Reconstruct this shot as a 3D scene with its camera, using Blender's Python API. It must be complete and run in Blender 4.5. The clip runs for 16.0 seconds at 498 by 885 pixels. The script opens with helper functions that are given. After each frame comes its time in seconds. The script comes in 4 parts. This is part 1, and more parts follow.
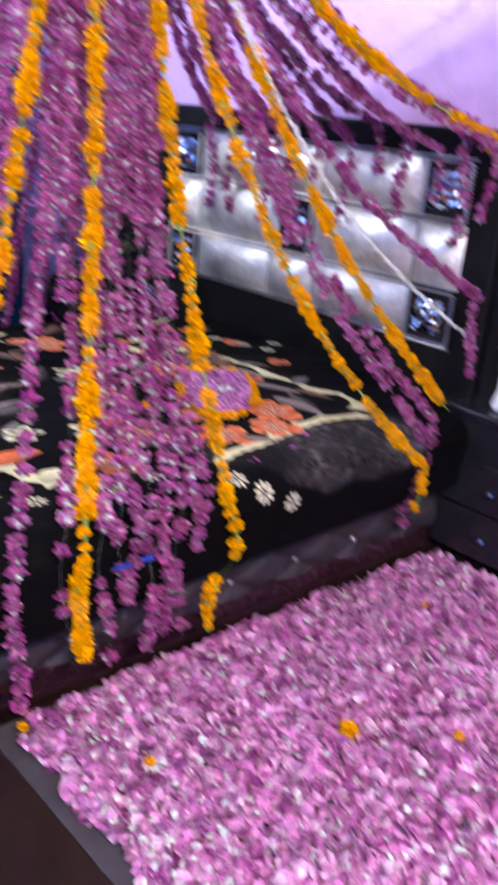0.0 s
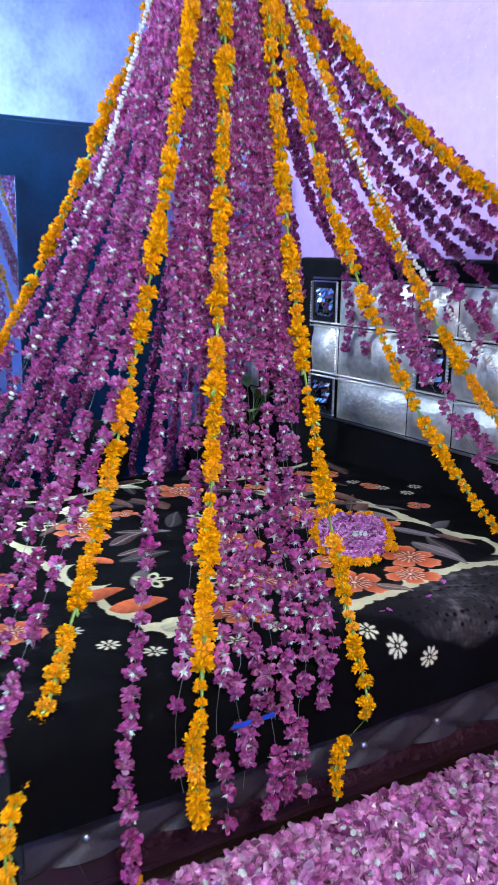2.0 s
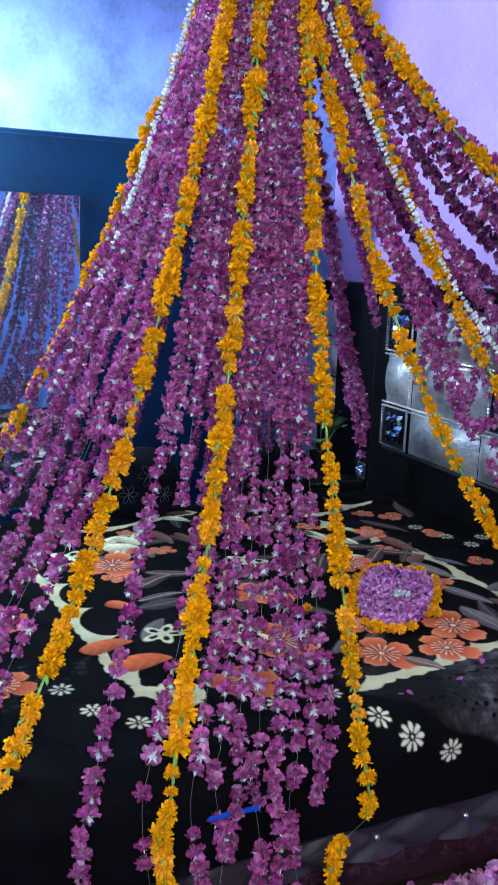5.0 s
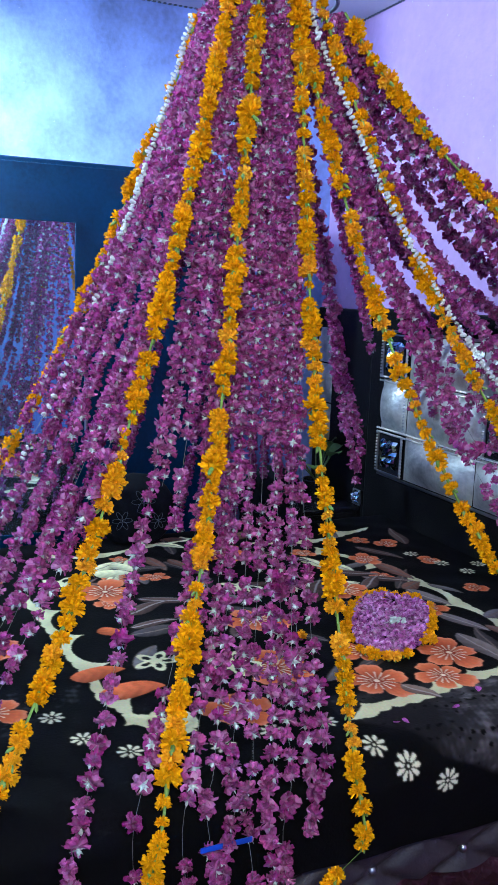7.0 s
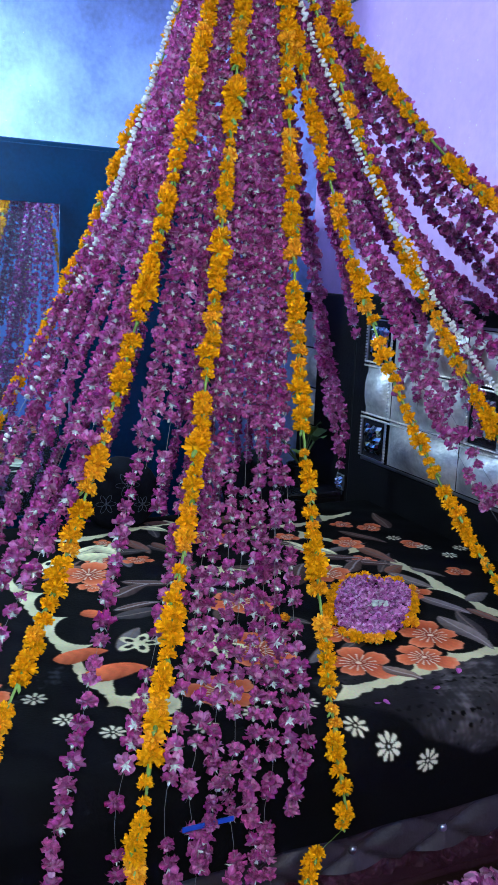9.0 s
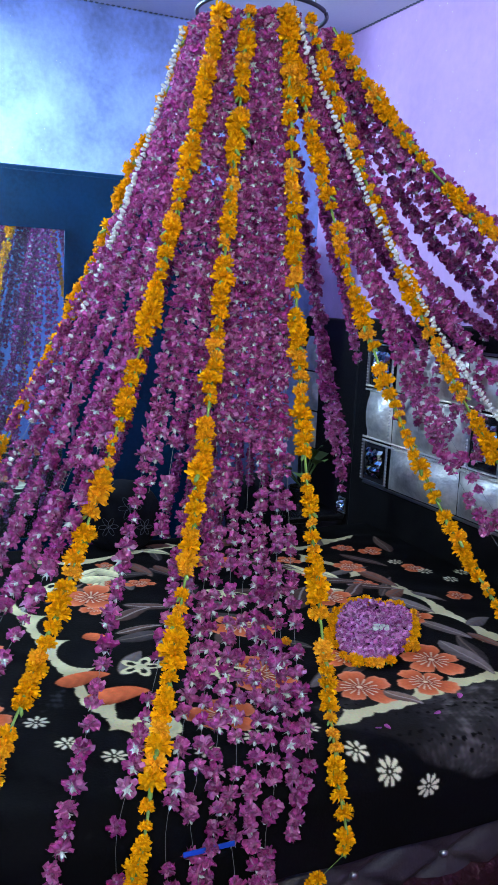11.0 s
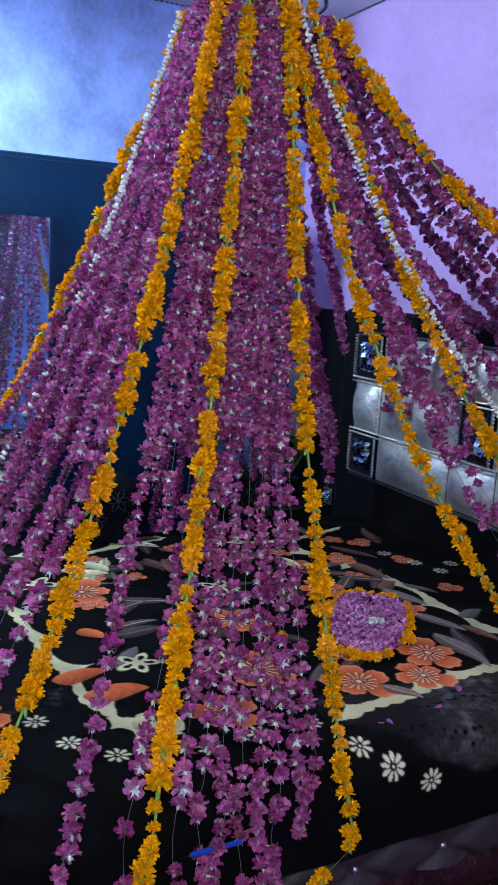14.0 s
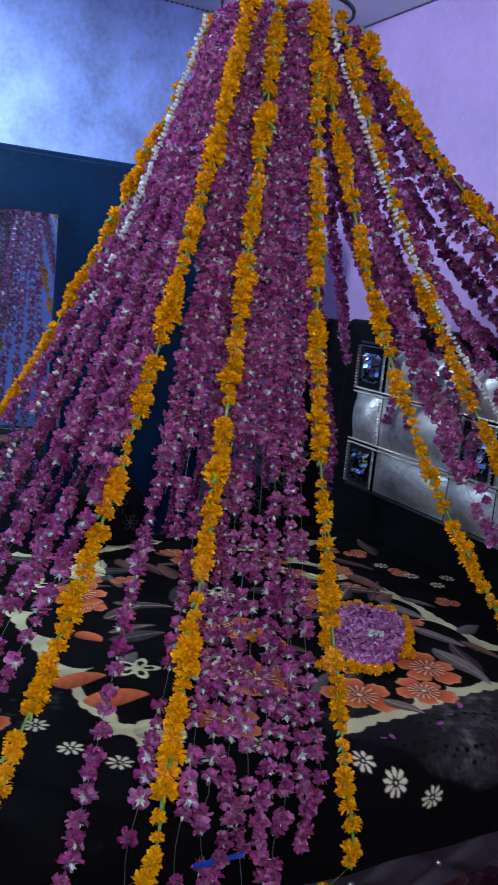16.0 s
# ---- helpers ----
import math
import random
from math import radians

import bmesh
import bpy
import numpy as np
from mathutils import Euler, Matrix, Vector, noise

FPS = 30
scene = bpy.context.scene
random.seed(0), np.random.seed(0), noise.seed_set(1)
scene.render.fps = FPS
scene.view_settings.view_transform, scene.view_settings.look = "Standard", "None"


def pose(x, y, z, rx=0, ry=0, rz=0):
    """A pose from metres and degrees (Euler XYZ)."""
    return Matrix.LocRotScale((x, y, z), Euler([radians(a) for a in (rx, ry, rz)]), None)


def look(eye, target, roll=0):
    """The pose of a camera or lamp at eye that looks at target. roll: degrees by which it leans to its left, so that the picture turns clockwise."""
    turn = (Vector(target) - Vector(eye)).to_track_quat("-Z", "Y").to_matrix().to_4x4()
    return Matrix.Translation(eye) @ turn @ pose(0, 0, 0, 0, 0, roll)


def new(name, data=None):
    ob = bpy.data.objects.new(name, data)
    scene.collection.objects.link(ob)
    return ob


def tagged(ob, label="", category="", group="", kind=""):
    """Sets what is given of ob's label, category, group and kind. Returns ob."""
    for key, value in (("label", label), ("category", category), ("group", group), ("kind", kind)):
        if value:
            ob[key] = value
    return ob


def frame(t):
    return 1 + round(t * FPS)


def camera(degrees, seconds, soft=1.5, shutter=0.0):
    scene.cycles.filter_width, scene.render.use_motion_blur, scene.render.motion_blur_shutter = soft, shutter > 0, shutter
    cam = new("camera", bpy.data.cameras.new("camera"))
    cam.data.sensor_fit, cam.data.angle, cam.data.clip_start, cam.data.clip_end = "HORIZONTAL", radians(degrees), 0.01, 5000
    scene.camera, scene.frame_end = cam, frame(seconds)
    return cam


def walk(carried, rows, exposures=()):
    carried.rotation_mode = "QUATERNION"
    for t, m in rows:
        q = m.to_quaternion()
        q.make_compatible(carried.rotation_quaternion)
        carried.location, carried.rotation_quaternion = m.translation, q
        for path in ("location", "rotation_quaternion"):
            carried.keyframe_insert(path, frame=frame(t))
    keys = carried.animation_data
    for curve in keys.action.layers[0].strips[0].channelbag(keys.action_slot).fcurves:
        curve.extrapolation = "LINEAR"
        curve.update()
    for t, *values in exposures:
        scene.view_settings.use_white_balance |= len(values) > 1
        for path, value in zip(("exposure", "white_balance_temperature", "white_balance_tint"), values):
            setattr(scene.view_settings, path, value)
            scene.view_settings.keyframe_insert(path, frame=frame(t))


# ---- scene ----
cam = camera(32.2, 16.0, 0.8, 0.8)
PATH = [
    (0, (4.267, -2.756, 1.526), (2.912, -1.475, 0.803), 4.7),
    (0.5, (4.272, -2.78, 1.547), (2.76, -1.599, 0.982), 4.5),
    (1, (4.299, -2.77, 1.559), (2.717, -1.635, 1.105), 3.3),
    (1.5, (4.322, -2.75, 1.542), (2.696, -1.66, 1.13), 1.7),
    (2, (4.264, -2.645, 1.51), (2.607, -1.607, 1.09), 0.9),
    (2.5, (4.12, -2.495, 1.506), (2.466, -1.479, 1.023), 1.2),
    (3, (4.092, -2.427, 1.516), (2.412, -1.487, 0.976), 1.1),
    (3.5, (4.156, -2.295, 1.527), (2.443, -1.446, 0.94), 2.4),
    (4, (4.194, -2.286, 1.558), (2.48, -1.46, 0.939), 1.6),
    (4.5, (4.199, -2.319, 1.592), (2.438, -1.527, 1.072), 2.3),
    (5, (4.21, -2.304, 1.607), (2.421, -1.516, 1.186), 2.0),
    (7.5, (4.203, -2.295, 1.59), (2.405, -1.495, 1.235), 2.1),
    (8, (4.204, -2.295, 1.588), (2.409, -1.491, 1.225), 2.3),
    (8.5, (4.204, -2.294, 1.589), (2.418, -1.476, 1.215), 2.5),
    (9, (4.208, -2.293, 1.588), (2.43, -1.463, 1.201), 2.6),
    (9.5, (4.22, -2.296, 1.607), (2.437, -1.471, 1.235), 2.5),
    (12, (4.226, -2.303, 1.593), (2.438, -1.47, 1.267), 2.9),
    (12.5, (4.226, -2.29, 1.59), (2.443, -1.446, 1.258), 3.3),
    (13, (4.216, -2.289, 1.585), (2.437, -1.441, 1.243), 3.2),
    (13.5, (4.2, -2.313, 1.591), (2.424, -1.464, 1.235), 2.9),
    (14, (4.167, -2.361, 1.608), (2.413, -1.472, 1.245), 3.1),
    (14.5, (4.138, -2.408, 1.606), (2.431, -1.428, 1.25), 3.9),
    (15, (4.123, -2.422, 1.606), (2.45, -1.383, 1.255), 4.7),
    (15.5, (4.114, -2.425, 1.611), (2.408, -1.444, 1.254), 5.5),
    (16, (4.118, -2.421, 1.607), (2.38, -1.495, 1.258), 5.6),
]
EXPOSURES = [(0, 0.95, 7300, 22), (0.5, 0.78, 6650, 12), (1.0, 0.55, 6400, 14), (1.5, 0.44, 6450, 10), (2.0, 0.66, 6300, 7), (3.0, 1.05, 5550, -3), (4.0, 1.13, 5400, -3),
             (4.5, 0.62, 5750, -2), (5.0, 0.32, 5900, 0), (7.5, 0.30, 5850, -2), (9.0, 0.24, 5790, -2), (9.6, 0.44, 5900, -1), (11.8, 0.08, 6180, 3), (12.5, 0.06, 6280, 5), (13.5, -0.01, 6110, 4),
             (14.5, -0.22, 6230, 6), (15.0, -0.25, 6250, 7), (15.5, -0.2, 6260, 8), (16.0, -0.50, 6380, 8)]
walk(cam, [(t, look(eye, target, roll)) for t, eye, target, roll in PATH], EXPOSURES)

# ---- world and light ----
world = bpy.data.worlds.new("night")
scene.world = world
world.use_nodes = True
world.node_tree.nodes["Background"].inputs[0].default_value = (0.02, 0.025, 0.05, 1)
world.node_tree.nodes["Background"].inputs[1].default_value = 0.3

ROOM_X, ROOM_Y, ROOM_Z = 5.2, -4.2, 2.9


# a hanging and a wall-mounted tube light, both out of view, each lit by three small lamps along its tube
LAMPS = [((0.60, -2.45, 2.50), (0, 1, 0), 52.0, (0.66, 0.84, 1.0)),
         # added on the unseen east wall to brighten the bed and roses
         ((ROOM_X - 0.10, -2.70, 2.50), (0, 1, 0), 60.0, (1.0, 0.94, 0.83))]
for at, along, watts, tint in LAMPS:
    for u in (-0.38, 0.0, 0.38):
        data = bpy.data.lights.new("tube_light_glow", "POINT")
        data.energy, data.color, data.shadow_soft_size = watts, tint, 0.04
        new("tube_light_glow", data).location = Vector(at) + Vector(along) * u


# ---- materials ----
def material(name, base, rough=0.5, metal=0.0, spread=0.25, scale=8.0, fine=60.0, bump=0.0, bump_scale=80.0,
             second=None, coat=0.0, sheen=0.0, translucent=0.0, per_object=0.0, per_island=0.0, specks=0.0, spec=0.5, pale=None, petals=0.0):
    """Principled surface with colour variation at two scales, bump, and a shift per object or per island."""
    m = bpy.data.materials.new(name)
    m.use_nodes = True
    nt = m.node_tree
    n, l = nt.nodes, nt.links
    p = n["Principled BSDF"]
    tc = n.new("ShaderNodeTexCoord")
    big, small = n.new("ShaderNodeTexNoise"), n.new("ShaderNodeTexNoise")
    big.inputs["Scale"].default_value, small.inputs["Scale"].default_value = scale, fine
    big.inputs["Detail"].default_value, small.inputs["Detail"].default_value = 4, 3
    l.new(tc.outputs["Object"], big.inputs["Vector"]), l.new(tc.outputs["Object"], small.inputs["Vector"])
    add = n.new("ShaderNodeMath")
    add.operation = "MULTIPLY_ADD"
    l.new(small.outputs["Fac"], add.inputs[0])
    add.inputs[1].default_value = 0.45
    l.new(big.outputs["Fac"], add.inputs[2])
    ramp = n.new("ShaderNodeValToRGB")
    lo = [c * (1 - spread) for c in base]
    hi = second or [min(1, c * (1 + spread)) for c in base]
    ramp.color_ramp.elements[0].position, ramp.color_ramp.elements[1].position = 0.5, 0.95
    ramp.color_ramp.elements[0].color, ramp.color_ramp.elements[1].color = (*lo, 1), (*hi, 1)
    l.new(add.outputs[0], ramp.inputs[0])
    colour = ramp.outputs[0]
    for amount, node, socket in ((per_object, "ShaderNodeObjectInfo", "Random"), (per_island, "ShaderNodeNewGeometry", "Random Per Island")):
        if amount:
            info, mr, hsv = n.new(node), n.new("ShaderNodeMapRange"), n.new("ShaderNodeHueSaturation")
            mr.inputs["To Min"].default_value, mr.inputs["To Max"].default_value = 1 - amount, 1 + amount
            l.new(info.outputs[socket], mr.inputs["Value"])
            l.new(mr.outputs[0], hsv.inputs["Value"])
            sat = n.new("ShaderNodeMapRange")
            sat.inputs["To Min"].default_value, sat.inputs["To Max"].default_value = 1.08, 1 - amount * 0.45
            l.new(info.outputs[socket], sat.inputs["Value"])
            l.new(sat.outputs[0], hsv.inputs["Saturation"])
            l.new(colour, hsv.inputs["Color"])
            colour = hsv.outputs[0]
    if petals:
        shade, mr, hsv = n.new("ShaderNodeAttribute"), n.new("ShaderNodeMapRange"), n.new("ShaderNodeHueSaturation")
        shade.attribute_name = "shade"
        mr.inputs["To Min"].default_value, mr.inputs["To Max"].default_value = 1 - petals, 1 + petals
        l.new(shade.outputs["Fac"], mr.inputs["Value"])
        l.new(mr.outputs[0], hsv.inputs["Value"])
        l.new(colour, hsv.inputs["Color"])
        colour = hsv.outputs[0]
    if pale:
        tone, blend = n.new("ShaderNodeAttribute"), n.new("ShaderNodeMix")
        tone.attribute_name, blend.data_type = "tone", "RGBA"
        l.new(tone.outputs["Fac"], blend.inputs["Factor"])
        l.new(colour, blend.inputs["A"])
        blend.inputs["B"].default_value = (*pale, 1)
        colour = blend.outputs["Result"]
    if specks:
        vor = n.new("ShaderNodeTexVoronoi")
        vor.inputs["Scale"].default_value = 26
        l.new(tc.outputs["Object"], vor.inputs["Vector"])
        less = n.new("ShaderNodeMath")
        less.operation = "LESS_THAN"
        less.inputs[1].default_value = specks
        l.new(vor.outputs["Distance"], less.inputs[0])
        mix = n.new("ShaderNodeMix")
        mix.data_type = "RGBA"
        l.new(less.outputs[0], mix.inputs["Factor"])
        l.new(colour, mix.inputs["A"])
        mix.inputs["B"].default_value = (0.85, 0.85, 0.95, 1)
        colour = mix.outputs["Result"]
    l.new(colour, p.inputs["Base Color"])
    p.inputs["Roughness"].default_value, p.inputs["Metallic"].default_value = rough, metal
    p.inputs["Specular IOR Level"].default_value = spec
    p.inputs["Coat Weight"].default_value, p.inputs["Sheen Weight"].default_value = coat, sheen
    if bump:
        tex, b = n.new("ShaderNodeTexNoise"), n.new("ShaderNodeBump")
        tex.inputs["Scale"].default_value, tex.inputs["Detail"].default_value = bump_scale, 4
        l.new(tc.outputs["Object"], tex.inputs["Vector"])
        b.inputs["Strength"].default_value, b.inputs["Distance"].default_value = bump, 0.01
        l.new(tex.outputs["Fac"], b.inputs["Height"])
        l.new(b.outputs[0], p.inputs["Normal"])
    if translucent:
        tr, ms = n.new("ShaderNodeBsdfTranslucent"), n.new("ShaderNodeMixShader")
        l.new(colour, tr.inputs["Color"])
        ms.inputs[0].default_value = translucent
        l.new(p.outputs[0], ms.inputs[1]), l.new(tr.outputs[0], ms.inputs[2])
        l.new(ms.outputs[0], n["Material Output"].inputs["Surface"])
    return m


M = dict(
    lilac=material("lilac_wall_paint", (0.57, 0.37, 0.70), 0.38, spread=0.13, scale=2.0, fine=24, bump=0.25, bump_scale=45, specks=0.06),
    blue=material("blue_wall_paint", (0.27, 0.37, 0.74), 0.30, spread=0.32, scale=4.5, fine=40, bump=0.10, bump_scale=70, specks=0.03),
    # for the two unseen walls; blue chosen to tint reflections and bounced light
    plain=material("blue_bounce_paint", (0.16, 0.30, 0.62), 0.5, spread=0.12, scale=2),
    ceiling=material("ceiling_paint", (0.62, 0.60, 0.68), 0.7, spread=0.06, scale=2),
    floor=material("dark_floor_tile", (0.020, 0.010, 0.008), 0.25, spread=0.35, scale=5),
    black=material("black_lacquer", (0.012, 0.012, 0.016), 0.25, spread=0.3, scale=6, coat=0.3),
    leather=material("black_leatherette", (0.004, 0.004, 0.005), 0.5, spec=0.16, spread=0.3, scale=9, bump=0.25, bump_scale=220),
    silver=material("silver_damask", (0.76, 0.75, 0.72), 0.42, metal=0.75, spread=0.2, scale=28, fine=75, bump=0.35, bump_scale=70),
    chrome=material("chrome", (0.50, 0.51, 0.54), 0.28, metal=1.0, spread=0.1),
    gem=material("cut_mirror", (0.66, 0.80, 0.92), 0.06, metal=1.0, spread=0.1),
    # the wardrobe's black lacquer, with the lamp's blue glare put into its colour
    glare_black=material("black_lacquer_blue_glare", (0.002, 0.030, 0.082), 0.26, spec=0.35, spread=0.3, scale=4),
    mirror=material("mirror_glass", (0.62, 0.74, 0.96), 0.015, metal=0.94, spread=0.01),
    rose=material("rose_petal", (0.28, 0.012, 0.132), 0.40, spec=0.42, spread=0.5, scale=70, fine=190, second=(0.60, 0.082, 0.385), translucent=0.30, per_object=0.22, petals=0.36, pale=(0.86, 0.58, 0.78)),
    marigold=material("marigold_petal", (0.92, 0.39, 0.0), 0.6, spec=0.10, spread=0.15, scale=45, fine=120, second=(1.0, 0.53, 0.0), translucent=0.2, per_object=0.07, petals=0.26),
    calyx=material("calyx", (0.60, 0.68, 0.62), 0.5, spread=0.35, scale=50, translucent=0.15),
    mari_calyx=material("marigold_calyx", (0.17, 0.30, 0.06), 0.55, spread=0.35, scale=60, per_object=0.2),
    stem=material("marigold_stem", (0.22, 0.36, 0.07), 0.6, spread=0.4, scale=40),
    thread=material("thread", (0.20, 0.21, 0.20), 0.7, spread=0.2),
    jasmine=material("jasmine_bud", (0.80, 0.82, 0.78), 0.5, spread=0.15, scale=40, translucent=0.15, per_object=0.08),
    petal=material("loose_rose_petal", (0.39, 0.014, 0.245), 0.28, spec=0.6, spread=0.6, scale=40, fine=120, second=(0.71, 0.13, 0.51), translucent=0.10, per_island=0.62, pale=(0.95, 0.78, 0.90)),
    petal_deep=material("magenta_petal", (0.38, 0.022, 0.29), 0.34, spec=0.4, spread=0.5, scale=60, fine=160, second=(0.62, 0.11, 0.52), translucent=0.1, per_island=0.6, pale=(0.86, 0.66, 0.86)),
    sheet=material("plastic_sheet", (0.06, 0.055, 0.06), 0.2, spread=0.2),
    skirt=material("bed_skirt", (0.045, 0.035, 0.042), 0.5, spread=0.5, scale=7, fine=30, bump=0.2, bump_scale=40),
    rail=material("maroon_polish", (0.035, 0.012, 0.018), 0.10, spread=0.3, scale=5, coat=0.5),
    quilt=material("grey_leatherette", (0.034, 0.027, 0.032), 0.46, spec=0.36, spread=0.25, scale=9, bump=0.15, bump_scale=150),
    leaf=material("plant_leaf", (0.09, 0.16, 0.04), 0.4, spread=0.4, scale=14),
    cup=material("white_china", (0.78, 0.79, 0.80), 0.22, spread=0.06, scale=12),
    red=material("red_petal", (0.62, 0.02, 0.02), 0.45, spread=0.3, scale=50),
    ribbon=material("blue_ribbon", (0.01, 0.06, 0.45), 0.35, spread=0.2),
    hoop=material("hoop_metal", (0.05, 0.06, 0.08), 0.35, metal=0.6, spread=0.2),
    cloth=material("black_cushion_cloth", (0.004, 0.005, 0.008), 0.8, spec=0.12, spread=0.4, scale=20, bump=0.2, bump_scale=160),
    line=material("grey_embroidery", (0.10, 0.12, 0.15), 0.6, spread=0.2),
)
tube = bpy.data.materials.new("lit_tube")
tube.use_nodes = True
tube.node_tree.nodes["Principled BSDF"].inputs["Emission Color"].default_value = (0.8, 0.88, 1, 1)
tube.node_tree.nodes["Principled BSDF"].inputs["Emission Strength"].default_value = 6
M["tube"] = tube


# ---- mesh helpers ----
def mesh_of(name, bm, mat, smooth=True):
    me = bpy.data.meshes.new(name)
    bm.to_mesh(me)
    bm.free()
    for m in (mat if isinstance(mat, (list, tuple)) else [mat]):
        me.materials.append(m)
    if smooth:
        me.polygons.foreach_set("use_smooth", [True] * len(me.polygons))
    return me


def thing(name, bm, mat, label, category, group="", kind="", at=None, smooth=False):
    ob = new(name, mesh_of(name, bm, mat, smooth))
    if at is not None:
        ob.matrix_world = at
    return tagged(ob, label, category, group, kind)


def part(name, bm, mat, parent, label="", smooth=False):
    ob = new(name, mesh_of(name, bm, mat, smooth) if isinstance(bm, bmesh.types.BMesh) else bm)
    ob.parent = parent
    return tagged(ob, label)


def empty(name, label, category, at, group=""):
    ob = new(name)
    ob.empty_display_size = 0.1
    ob.matrix_world = Matrix.Translation(at)
    return tagged(ob, label, category, group)


def box(x0, y0, z0, x1, y1, z1, bevel=0.0, bm=None, segments=2):
    own = bm is None
    bm = bm or bmesh.new()
    made = bmesh.ops.create_cube(bm, size=1)["verts"]
    for v in made:
        v.co = Vector((x0 + (v.co.x + 0.5) * (x1 - x0), y0 + (v.co.y + 0.5) * (y1 - y0), z0 + (v.co.z + 0.5) * (z1 - z0)))
    if bevel:
        edges = {e for v in made for e in v.link_edges}
        bmesh.ops.bevel(bm, geom=list(edges), offset=bevel, segments=segments, affect="EDGES", profile=0.5)
    return bm


def tube_along(points, radius, sides=5, bm=None):
    bm = bm or bmesh.new()
    rings = []
    for i, p in enumerate(points):
        d = (points[min(i + 1, len(points) - 1)] - points[max(i - 1, 0)]).normalized()
        a = d.orthogonal().normalized()
        b = d.cross(a)
        rings.append([bm.verts.new(p + radius * (math.cos(k * math.tau / sides) * a + math.sin(k * math.tau / sides) * b)) for k in range(sides)])
    for r, s in zip(rings, rings[1:]):
        for k in range(sides):
            bm.faces.new((r[k], r[(k + 1) % sides], s[(k + 1) % sides], s[k]))
    return bm


# ---- room ----
T = 0.12
thing("floor", box(-T, ROOM_Y - T, -0.12, ROOM_X + T, T, 0.0), M["floor"], "dark polished floor under the bed", "floor", kind="structure")
thing("ceiling", box(-T, ROOM_Y - T, ROOM_Z, ROOM_X + T, T, ROOM_Z + 0.1), M["ceiling"], "pale lavender painted ceiling", "ceiling", kind="structure")
thing("wall_west", box(-T, ROOM_Y - T, 0, 0, T, ROOM_Z), M["blue"], "glossy blue glitter-painted wall", "wall", kind="structure")
thing("wall_north", box(0, 0, 0, ROOM_X, T, ROOM_Z), M["lilac"], "lilac glitter-painted wall behind the headboard", "wall", kind="structure")
thing("wall_east", box(ROOM_X, ROOM_Y - T, 0, ROOM_X + T, T, ROOM_Z), M["plain"], "unseen wall, coloured blue to tint reflections and bounced light", "wall", kind="structure")
thing("wall_south", box(0, ROOM_Y - T, 0, ROOM_X, ROOM_Y, ROOM_Z), M["plain"], "unseen wall, coloured blue to tint reflections and bounced light", "wall", kind="structure")


def cornice(name, a, b, inward):
    """A thin twisted cord along the join of wall and ceiling."""
    bm = bmesh.new()
    a, b, w = Vector(a), Vector(b), Vector(inward)
    count = int((b - a).length / 0.026)
    for i in range(count):
        p = a.lerp(b, (i + 0.5) / count) + w * 0.008
        along = (b - a).normalized() * 0.0065
        q = p + Vector((0, 0, -0.004))
        box(*(min(c, d) for c, d in zip(p - along - w * 0.006, q + along + w * 0.008)), *(max(c, d) for c, d in zip(p - along - w * 0.006, q + along + w * 0.008)), bm=bm)
    return thing(name, bm, M["line"], "dark beaded cord along the ceiling edge", "trim", kind="structure")


cornice("trim_north", (0.02, 0, ROOM_Z - 0.001), (ROOM_X, 0, ROOM_Z - 0.001), (0, -1, 0))
cornice("trim_west", (0, ROOM_Y, ROOM_Z - 0.001), (0, -0.02, ROOM_Z - 0.001), (1, 0, 0))

for at, along, watts, tint in LAMPS:
    along, at = Vector(along), Vector(at)
    off = Vector((1.0 if at.x < 1 else -1.0, 0, 0))
    base = at - off * 0.065 + Vector((0, 0, 0.06))
    hung = at.x < 1
    lamp = empty("tube_light", "white tube light batten hung from the ceiling" if hung else "unseen white tube light batten added on the wall to brighten the bed", "lamp", base)
    for u in (-0.45, 0.45) if hung else ():
        part("rod", tube_along([along * u + Vector((0, 0, 0.028)), along * u + Vector((0, 0, ROOM_Z - base.z))], 0.005, 6), M["chrome"], lamp, "thin chrome rod", True)
    h = along * 0.6 + off * 0.025 + Vector((0, 0, 0.03))
    part("batten", box(*-h, *h, 0.004), M["ceiling"], lamp)
    part("tube", tube_along([off * 0.012 + Vector((0, 0, -0.048)) - along * 0.57, off * 0.012 + Vector((0, 0, -0.048)) + along * 0.57], 0.012, 8), M["tube"], lamp, "lit white glass tube", True)


# ---- wardrobe with mirror ----
def wardrobe():
    ob = thing("wardrobe", box(0.004, -3.3, 0.0, 0.48, -0.75, 2.08, 0.006), M["glare_black"], "tall black lacquered wardrobe with a mirror door", "wardrobe")
    for y0, y1 in ((-2.14, -0.77), (-3.28, -2.15)):
        part("door", box(0.482, y0, 0.08, 0.5, y1, 2.06, 0.004), M["glare_black"], ob)
    mirror = part("mirror", box(0.5025, -2.12, 0.5, 0.506, -1.482, 1.83), M["mirror"], ob, "tall bevelled mirror")
    edge = bmesh.new()
    for a, b in (((-2.134, 0.486), (-2.12, 1.844)), ((-1.482, 0.486), (-1.468, 1.844)), ((-2.12, 1.83), (-1.482, 1.844)), ((-2.12, 0.486), (-1.482, 0.5))):
        box(0.5025, a[0], a[1], 0.511, b[0], b[1], bm=edge)
    part("mirror_edge", edge, M["glare_black"], mirror)
    part("handle", tube_along([Vector((0.53, -1.44, 0.95)), Vector((0.53, -1.44, 1.2))], 0.008, 8), M["chrome"], ob, "chrome bar handle", True)
    return ob


wardrobe()

# ---- bed ----
BX0, BX1, BY0, BY1, BZ = 0.80, 2.70, -2.20, -0.12, 0.56


